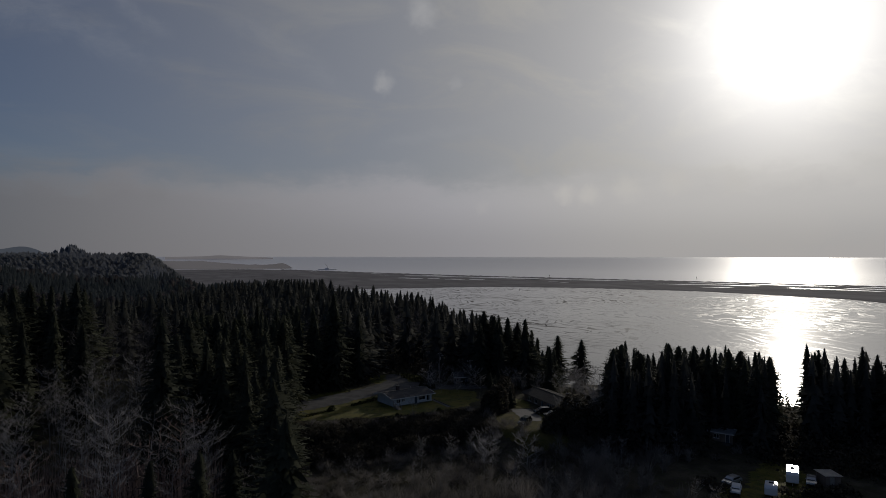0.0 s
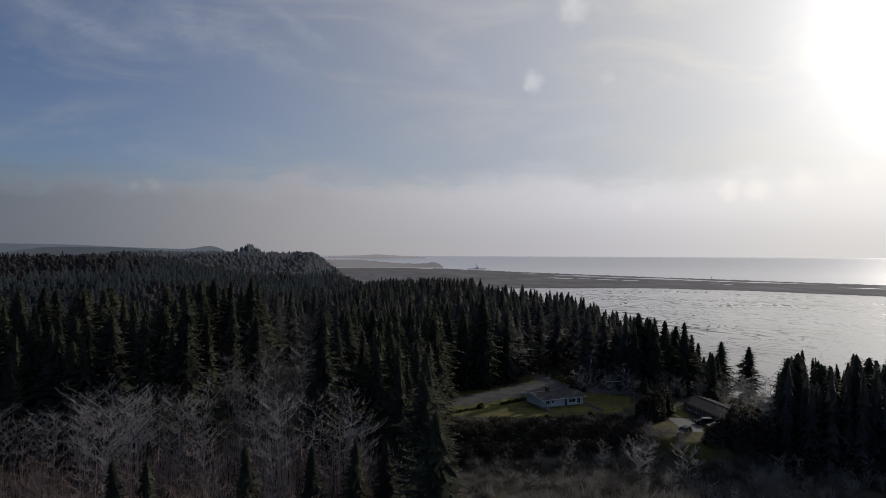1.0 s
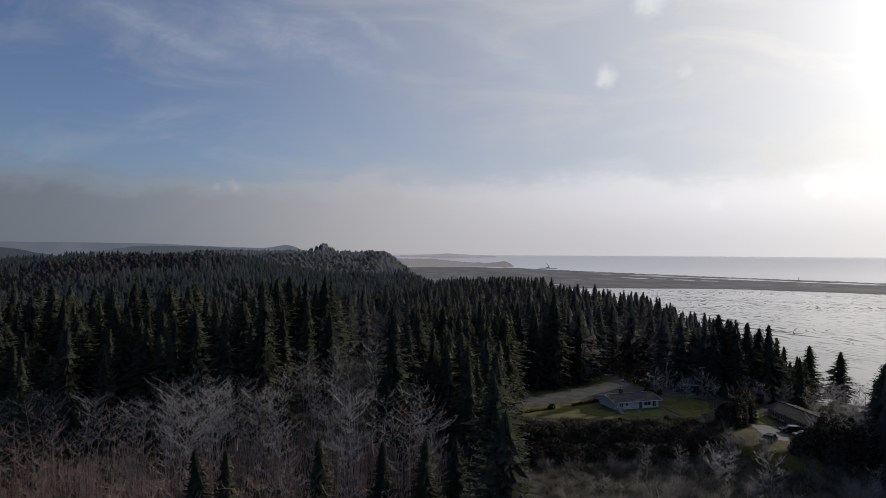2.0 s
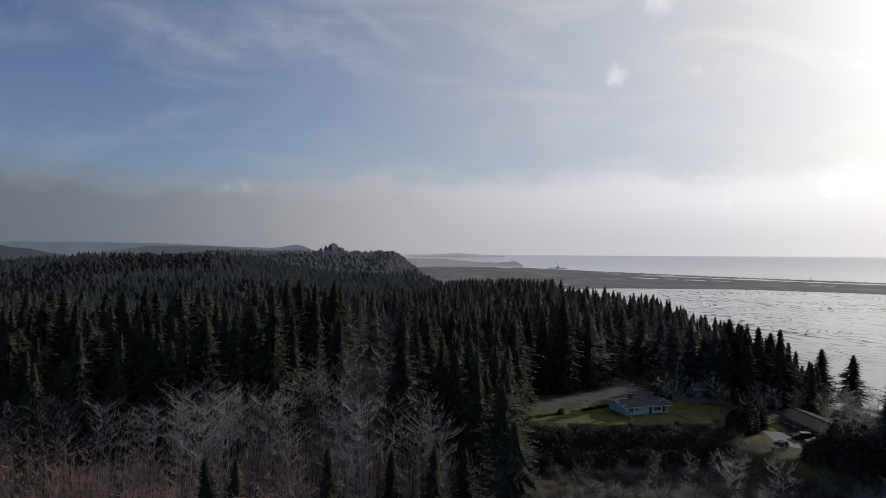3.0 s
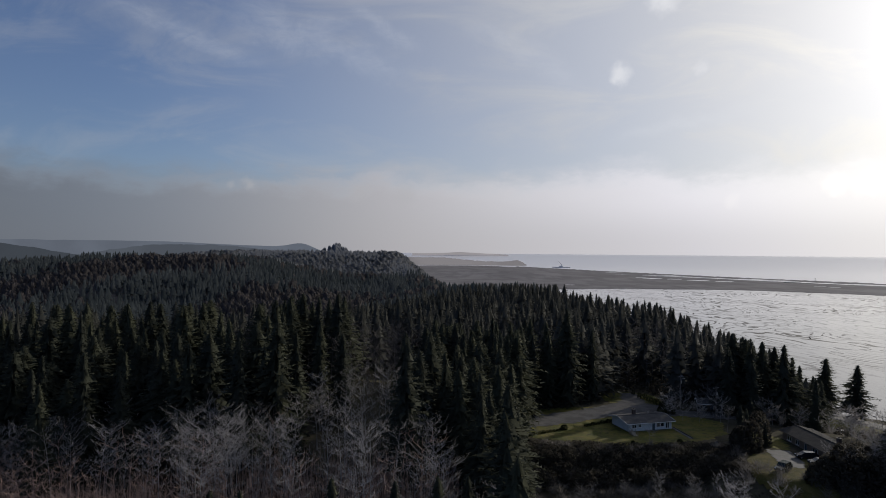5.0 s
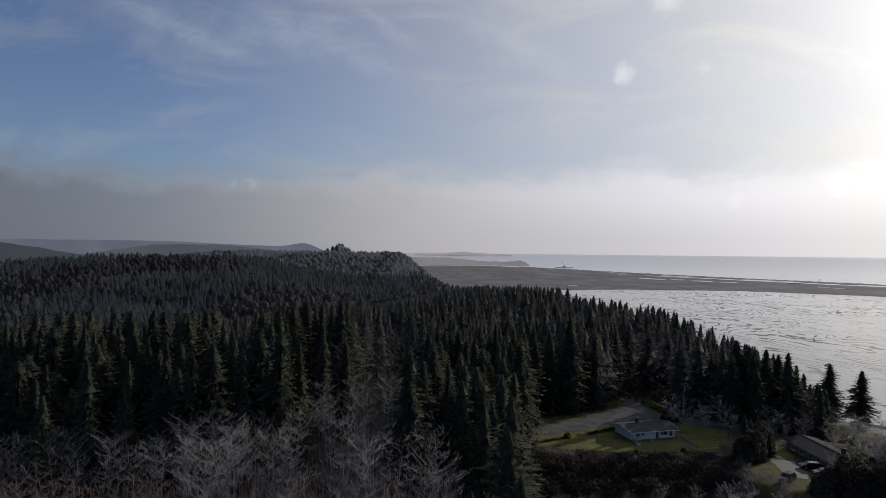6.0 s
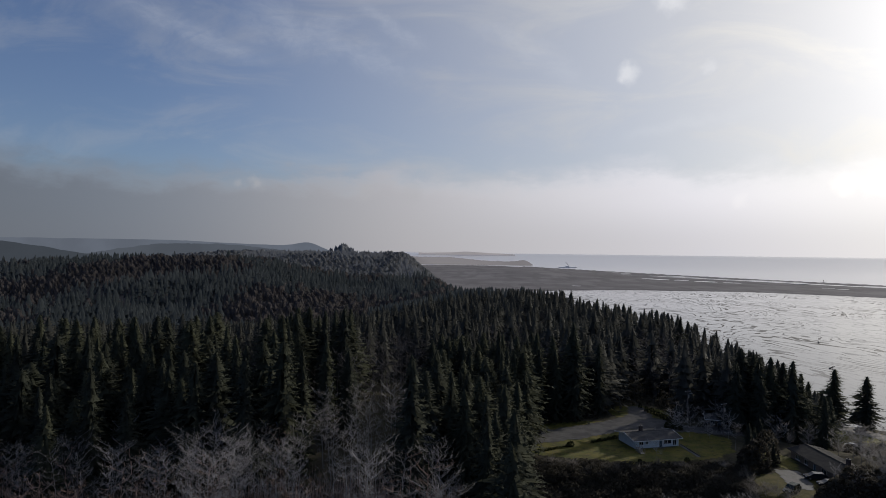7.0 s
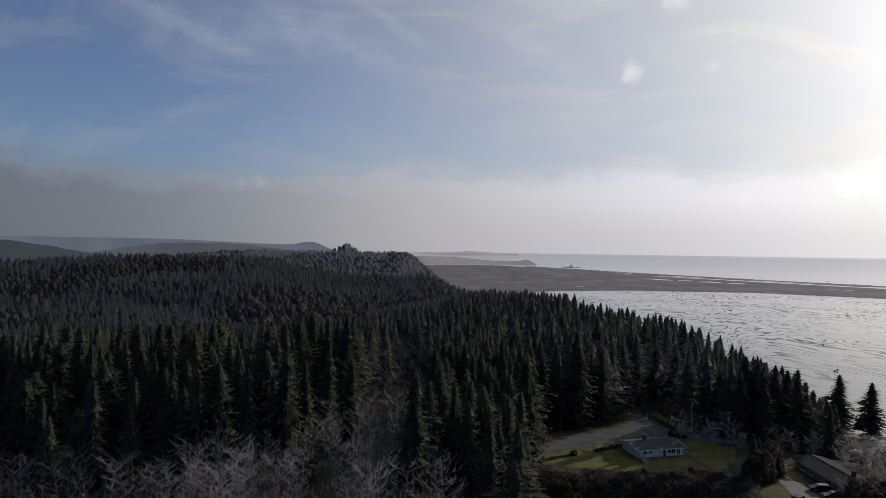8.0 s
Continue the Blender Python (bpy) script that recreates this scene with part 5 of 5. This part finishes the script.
def car(name, label, mat, L=4.6, W=1.8, H=1.55, hood=0.9, tail=0.35):
    top = tagged(new(name), label, "car")
    w = W / 2
    part("body", extrude([(0, 0.35), (L, 0.35), (L, 0.85), (L - 0.1, 0.98), (hood, 0.95), (0.1, 0.82)], -w, w, 0.07), mat, top)
    part("cabin", extrude([(hood, 0.94), (hood + 0.75, H), (L - tail - 0.45, H), (L - tail, 0.97)], -w + 0.12, w - 0.12, 0.05), mat, top)
    part("windscreen", extrude([(hood + 0.10, 1.0), (hood + 0.70, H - 0.09), (hood + 0.66, H - 0.09), (hood + 0.06, 1.0)], -w + 0.2, w - 0.2, 0.005), M_GLASS_CAR, top)
    part("rear_window", extrude([(L - tail - 0.06, 1.02), (L - tail - 0.44, H - 0.08), (L - tail - 0.40, H - 0.08), (L - tail - 0.01, 1.02)], -w + 0.2, w - 0.2, 0.005), M_GLASS_CAR, top)
    for s in (-1, 1):
        y = s * (w - 0.115)
        part("side_window", extrude([(hood + 0.35, 1.02), (hood + 0.85, H - 0.1), (L - tail - 0.6, H - 0.1), (L - tail - 0.3, 1.02)], y - 0.012, y + 0.012, 0.004), M_GLASS_CAR, top)
        part("headlight", box(-0.02, s * (w - 0.32) - 0.2, 0.62, 0.1, s * (w - 0.32) + 0.2, 0.78, 0.02), M_LAMP, top)
        part("tail_light", box(L - 0.08, s * (w - 0.2) - 0.14, 0.68, L + 0.02, s * (w - 0.2) + 0.14, 0.9, 0.02), M_TAIL, top)
        part("mirror", box(hood + 0.45, s * (w + 0.05) - 0.09, 1.0, hood + 0.6, s * (w + 0.05) + 0.09, 1.16, 0.03), mat, top)
        for x in (0.85, L - 0.9):
            wh = part("wheel", rod((x, s * (w - 0.22), 0.33), (x, s * (w + 0.01), 0.33), 0.33, 0.33, 18), M_TYRE, top)
            part("rim", rod((x, s * (w + 0.0), 0.33), (x, s * (w + 0.025), 0.33), 0.21, 0.19, 14), M_RIM, wh)
    part("bumper", box(-0.09, -w + 0.1, 0.34, 0.06, w - 0.1, 0.55, 0.04), M_TYRE, top)
    part("bumper", box(L - 0.06, -w + 0.1, 0.34, L + 0.09, w - 0.1, 0.55, 0.04), M_TYRE, top)
    return top


P_GREEN = paint("dark_green_paint", (0.015, 0.03, 0.025))
P_SILVER = paint("silver_paint", (0.5, 0.51, 0.52), 0.6)
P_WHITE = paint("white_paint", (0.78, 0.78, 0.76), 0.0)
P_DARK = paint("dark_paint", (0.03, 0.03, 0.035))


def park(ob, x, y, rz, lift=0.12):
    ob.matrix_world = pose(x, y, height(x, y) + lift, 0, 0, rz)


park(car("estate_car", "dark green estate car parked on the grass by the pad", P_GREEN, 4.7, 1.85, 1.6, 1.1, 0.2), 69.5, 133.5, 38)
park(car("sedan", "dark sedan with sun glinting on its roof beside the house", P_DARK, 4.6, 1.8, 1.45), 78.4, 143.0, -8)
park(car("sedan", "dark sedan with sun glinting on its roof behind another car", P_DARK, 4.6, 1.8, 1.45), 78.8, 138.6, -8)
park(car("sedan", "silver sedan parked on the lane above the shore", P_SILVER, 4.5, 1.8, 1.45), 172, 275, -25)
park(car("van", "white van parked beside the shore lane", P_WHITE, 5.0, 2.0, 2.2, 0.9, 0.1), 178.5, 282, -20)
park(car("sedan", "pale sedan parked on the lane under the trees", P_WHITE, 4.5, 1.8, 1.45), 150, 246, -40)


def trailer(name, label, mat, L, W, H):
    """A boxy camping trailer with rounded ends, a roof hatch, windows, a door and wheels."""
    top = tagged(new(name), label, "trailer")
    part("body", extrude([(0, 0.7), (0.5, 0.45), (L, 0.45), (L, H - 0.25), (L - 0.35, H), (0.45, H), (0, H - 0.5)], -W / 2, W / 2, 0.08), mat, top)
    part("roof_hatch", box(L * 0.45, -0.4, H - 0.02, L * 0.62, 0.4, H + 0.14, 0.03), M_TYRE, top, "dark roof hatch")
    for s in (-1, 1):
        for x in (L * 0.15, L * 0.68):
            part("window", box(x, s * W / 2 - 0.015, 1.4, x + 0.9, s * W / 2 + 0.015, 1.95, 0.004), M_PANE, top)
        wh = part("wheel", rod((L * 0.55, s * (W / 2 - 0.25), 0.35), (L * 0.55, s * (W / 2 - 0.01), 0.35), 0.35, 0.35, 18), M_TYRE, top)
        part("rim", rod((L * 0.55, s * (W / 2 - 0.01), 0.35), (L * 0.55, s * (W / 2 + 0.015), 0.35), 0.2, 0.18, 12), M_RIM, wh)
    part("door", box(L * 0.40, -W / 2 - 0.02, 0.55, L * 0.40 + 0.65, -W / 2 + 0.01, 2.2, 0.004), M_TRIM, top)
    part("drawbar", box(-1.1, -0.05, 0.42, 0.3, 0.05, 0.52), M_STEEL, top)
    return top


park(trailer("camping_trailer", "white camping trailer with dark roof hatch in the yard", P_WHITE, 5.8, 2.2, 2.6), 105.6, 90.6, 40.4, 0.08)
park(trailer("camping_trailer", "small white domed camper in the yard", P_WHITE, 3.4, 2.1, 2.4), 96.4, 87.2, 40, 0.08)
park(car("sedan", "pale sedan beside the long trailer in the yard", P_SILVER, 4.4, 1.75, 1.4), 108.6, 89.0, 40, 0.08)
park(car("pickup", "silver car parked in the yard under trees", P_SILVER, 4.6, 1.8, 1.5), 93.6, 95.2, 15, 0.08)
park(car("sedan", "white car at the edge of the yard", P_WHITE, 4.3, 1.75, 1.4), 91.4, 90.6, 40, 0.08)


def shed(name, label, L, W, H, mat_roof):
    top = tagged(new(name), label, "shed")
    for x in (0, L - 0.1):
        part("wall", box(x, 0, 0, x + 0.1, W, H), M_SIDING_BROWN, top)
    part("wall", box(0.1, W - 0.1, 0, L - 0.1, W, H), M_SIDING_BROWN, top)
    part("wall", wall_with_holes(0.1, L - 0.1, 0, 0.1, 0, H, [(L * 0.3, L * 0.6, 0.0, 2.0)]), M_SIDING_BROWN, top)
    part("door", box(L * 0.3, 0.02, 0.02, L * 0.6, 0.07, 2.0), M_WOOD, top)
    n = 12
    for i in range(n):
        a = -0.3 + (L + 0.6) * i / n
        part("roof_panel", box(a, -0.4, H + 0.02 + 0.015 * (i % 2), a + (L + 0.6) / n, W + 0.4, H + 0.08 + 0.015 * (i % 2)), mat_roof, top)
    return top


s = shed("carport_shed", "low shed with a bright ribbed metal roof in the yard", 2.8, 3.4, 2.2, M_METAL_ROOF)
shed2 = shed("garden_shed", "small shed with a pale metal roof among bare trees", 3.6, 2.8, 2.2, M_METAL_ROOF)
shed2.matrix_world = pose(112, 178, height(113, 180) - 0.1, 0, 0, -25)
s.matrix_world = pose(111.4, 88.2, height(113, 90) - 0.05, 0, 0, -22)

# ---- poles, hedges, small trees ----


def utility_pole(label, x, y, top_z, arms=1, lamp=False):
    z = height(x, y)
    h = top_z - z
    p = tagged(new("utility_pole"), label, "utility pole")
    part("pole", rod((0, 0, -0.3), (0, 0, h), 0.16, 0.11, 10), M_POLE, p)
    for i in range(arms):
        part("crossarm", box(-1.1, -0.06, h - 0.5 - i, 1.1, 0.06, h - 0.38 - i), M_POLE, p)
        for xx in (-1.0, -0.4, 0.4, 1.0):
            part("insulator", rod((xx, 0, h - 0.38 - i), (xx, 0, h - 0.2 - i), 0.05, 0.03, 8), M_TRIM, p)
    if lamp:
        part("lamp_arm", rod((0, 0, h - 1.2), (0.9, -0.5, h - 0.9), 0.035), M_STEEL, p)
        part("lamp_head", box(0.75, -0.75, h - 0.98, 1.1, -0.35, h - 0.82, 0.03), M_STEEL, p)
    part("transformer", rod((0.3, 0, h - 2.4), (0.3, 0, h - 1.6), 0.2, 0.2, 12), M_STEEL, p, "pale grey transformer can")
    p.matrix_world = pose(x, y, z, 0, 0, 25)
    return p


utility_pole("brown wooden utility pole beside the cabin", 74.5, 176, 58.5)
utility_pole("brown wooden utility pole with a lamp behind the house", 69.5, 189, 59, 1, True)
utility_pole("wooden utility pole with a transformer against the dark forest", 27.5, 196, 60)

fruit = [tree("fruit_tree", alder_parts(150 + i, 6.0, 3.0, 11, 6, 12, 0.22, 0.8), M_ALDER, M_TWIG,
              "small leafless fruit tree with a wide grey crown by the house", "fruit tree", "bare garden trees") for i in range(3)]
for i, (x, y, h) in enumerate([(64.6, 174, 6.5), (62.8, 179.5, 6), (67.5, 183, 7), (71, 180, 6.5), (69, 172.5, 5), (74, 172, 6.5), (50, 156, 4.5), (77, 182, 7),
                               (84, 168, 6), (88, 172, 7), (92, 166, 6), (96, 160, 7), (97, 150, 7.5), (95, 143, 7), (95, 130, 6.5), (101, 156, 8), (104, 165, 8), (152, 258, 7),
                               (158, 262, 6), (87, 130, 6), (99, 146, 9), (102, 141, 9), (94, 136, 8), (106, 150, 9), (100, 134, 8), (80.6, 132.5, 5.5), (108, 158, 9), (60, 128, 6), (55, 122, 7), (63, 118, 7)]):
    plant(fruit, i % 3, x, y, h, 6.0, None, 0.05)


def bush(label, r, h, n, seed, size=0.2):
    global brng
    brng = random.Random(seed)
    leaves = ([], [], [])
    leaf_clump(leaves, 0, 0, 0, h, r, n, size)
    return tagged(new("bush", mesh_of("bush", leaves[0], leaves[1], M_HEDGE, True, leaves[2])), label, "bush", "garden bushes")


M_HEDGE = foliage("hedge_leaves", (0.020, 0.028, 0.012, 1), (0.045, 0.050, 0.022, 1))
low_bush = bush("low dark green bush in a row along the lawn", 0.5, 0.7, 160, 31)
cone_bush = bush("small upright dark green shrub beside the drive", 0.55, 1.7, 220, 32)
round_bush = bush("large rounded dark green bush behind the house", 1.3, 1.9, 520, 33, 0.3)


def scatter(src, spots):
    for i, (x, y, k) in enumerate(spots):
        m = pose(x, y, height(x, y) - 0.02, 0, 0, i * 77) @ Matrix.Scale(k, 4)
        if i == 0:
            src.matrix_basis = m
        else:
            keep = src.matrix_basis.copy()
            src.matrix_basis = Matrix()
            copy_thing(src, m)
            src.matrix_basis = keep


hr = random.Random(4)
scatter(low_bush, [(37 + 8.7 * i / 9 + hr.uniform(-.2, .2), 167.5 + 5.3 * i / 9 + hr.uniform(-.2, .2), hr.uniform(0.7, 1.3)) for i in range(10)]
        + [(21.2 + 9.4 * i / 10, 158.6 + 5.8 * i / 10 + hr.uniform(-.2, .2), hr.uniform(0.6, 1.1)) for i in range(11)] + [(30.8, 164.5, 1.7)])
scatter(cone_bush, [(61 + 3.2 * i / 7, 201 - 11 * i / 7, hr.uniform(0.8, 1.2)) for i in range(8)] + [(60.3, 205, 0.9), (59, 208, 0.8)])
scatter(round_bush, [(61.8, 182.3, 1.0), (64.0, 181.2, 0.9), (56.5, 153.8, 0.5), (45, 152.8, 0.4), (148, 252, 1.2)])

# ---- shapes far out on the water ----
# the barge's steel is paled, haze put into its base colour
M_FAR_HAZED = plain("hazed_steel", (0.80, 0.75, 0.71, 1), (0.86, 0.81, 0.77, 1), 0.05, 0.9)
barge = tagged(new("crane_barge"), "barge coloured pale for haze, with a raised crane boom off the point", "barge")
part("hull", extrude([(-70, 0.0), (60, 0.0), (70, 5.0), (-75, 5.0)], -14, 14, 0.6), M_FAR_HAZED, barge)
part("deckhouse", box(-20, -9, 5, 8, 9, 13, 0.5), M_FAR_HAZED, barge)
part("crane_tower", rod((0, 0, 13), (0, 0, 24), 4.0, 3.0, 10), M_FAR_HAZED, barge)
part("boom", rod((0, 0, 20), (-24, 0, 46), 2.2, 0.9, 6), M_FAR_HAZED, barge)
part("stay", rod((3, 0, 23), (-24, 0, 46), 0.5, 0.5, 6), M_FAR_HAZED, barge)
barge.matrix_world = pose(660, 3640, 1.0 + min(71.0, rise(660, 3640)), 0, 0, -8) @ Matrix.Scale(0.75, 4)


def marker(x, y, h):
    m = tagged(new("channel_marker"), "slender dark channel marker standing in the shallows", "channel marker", "channel markers")
    z = max(0, height(x, y))
    part("pile", rod((0, 0, -3), (0, 0, h), 0.6, 0.5, 8), M_POLE, m)
    part("board", box(-1.2, -0.3, h - 2, 1.2, 0.3, h + 1, 0.1), M_POLE, m)
    m.matrix_world = pose(x, y, z, 0, 0, -30)


marker(1262, 2190, 9)
marker(1700, 1880, 9)

# stump and driftwood on the mud
def driftwood(x, y, k, rz):
    d = tagged(new("driftwood"), "dark driftwood stump lying on the mud", "driftwood", "driftwood on the mud")
    part("log", rod((-2.2, 0, 0.3), (1.8, 0.4, 0.7), 0.5, 0.35, 9), M_BARK, d)
    part("root", rod((1.8, 0.4, 0.7), (3.0, 1.0, 1.9), 0.4, 0.1, 7), M_BARK, d)
    part("root", rod((1.8, 0.4, 0.7), (3.1, -0.6, 1.5), 0.35, 0.1, 7), M_BARK, d)
    d.matrix_world = pose(x, y, 0.06, 0, 0, rz) @ Matrix.Scale(k, 4)


driftwood(330, 560, 1.1, 20)
driftwood(410, 720, 0.9, 70)


# ---- standing water on the spit ----


def pond(x0, y0, x1, y1, width, seed):
    """A long shallow pool from one end to the other, with an uneven edge."""
    a, b = Vector((x0, y0, 0)), Vector((x1, y1, 0))
    side = (b - a).normalized().cross(Vector((0, 0, 1)))
    n = max(12, int((b - a).length / 12))
    left, right = [], []
    for i in range(n + 1):
        u = i / n
        w = width * 0.5 * (math.sin(math.pi * min(1, max(0.0, u))) ** 0.35 + 0.02) * (0.75 + 0.5 * noise.noise((u * n * 0.35, seed, 0)))
        c = a.lerp(b, u) + side * 6 * noise.noise((u * n * 0.15, seed, 5))
        left.append(c + side * w), right.append(c - side * w)
    v = [(p.x, p.y, max(0.5, height(p.x, p.y)) + 0.35) for p in left + right]
    zs = sorted(p[2] for p in v)
    z = zs[int(len(zs) * 0.8)]
    v = [(p[0], p[1], z) for p in v]
    f = [(i, i + 1, n + 2 + i, n + 1 + i) for i in range(n)]
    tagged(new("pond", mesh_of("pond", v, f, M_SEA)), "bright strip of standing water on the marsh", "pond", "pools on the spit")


PONDS = [(690, 2310, 745, 2210, 64), (770, 2220, 806, 2190, 60), (815, 2150, 862, 2092, 60), (870, 2072, 925, 2052, 52),
         (330, 1764, 358, 1767, 22), (1048, 1826, 1072, 1806, 30), (1056, 1768, 1088, 1766, 26),
         (790, 2580, 1290, 1830, 66), (1283, 1600, 1480, 1415, 44), (1470, 1290, 1540, 1070, 60), (1270, 1390, 1330, 1330, 34)]
for i, (x0, y0, x1, y1, w) in enumerate(PONDS):
    pond(x0, y0, x1, y1, w, i * 3.7)
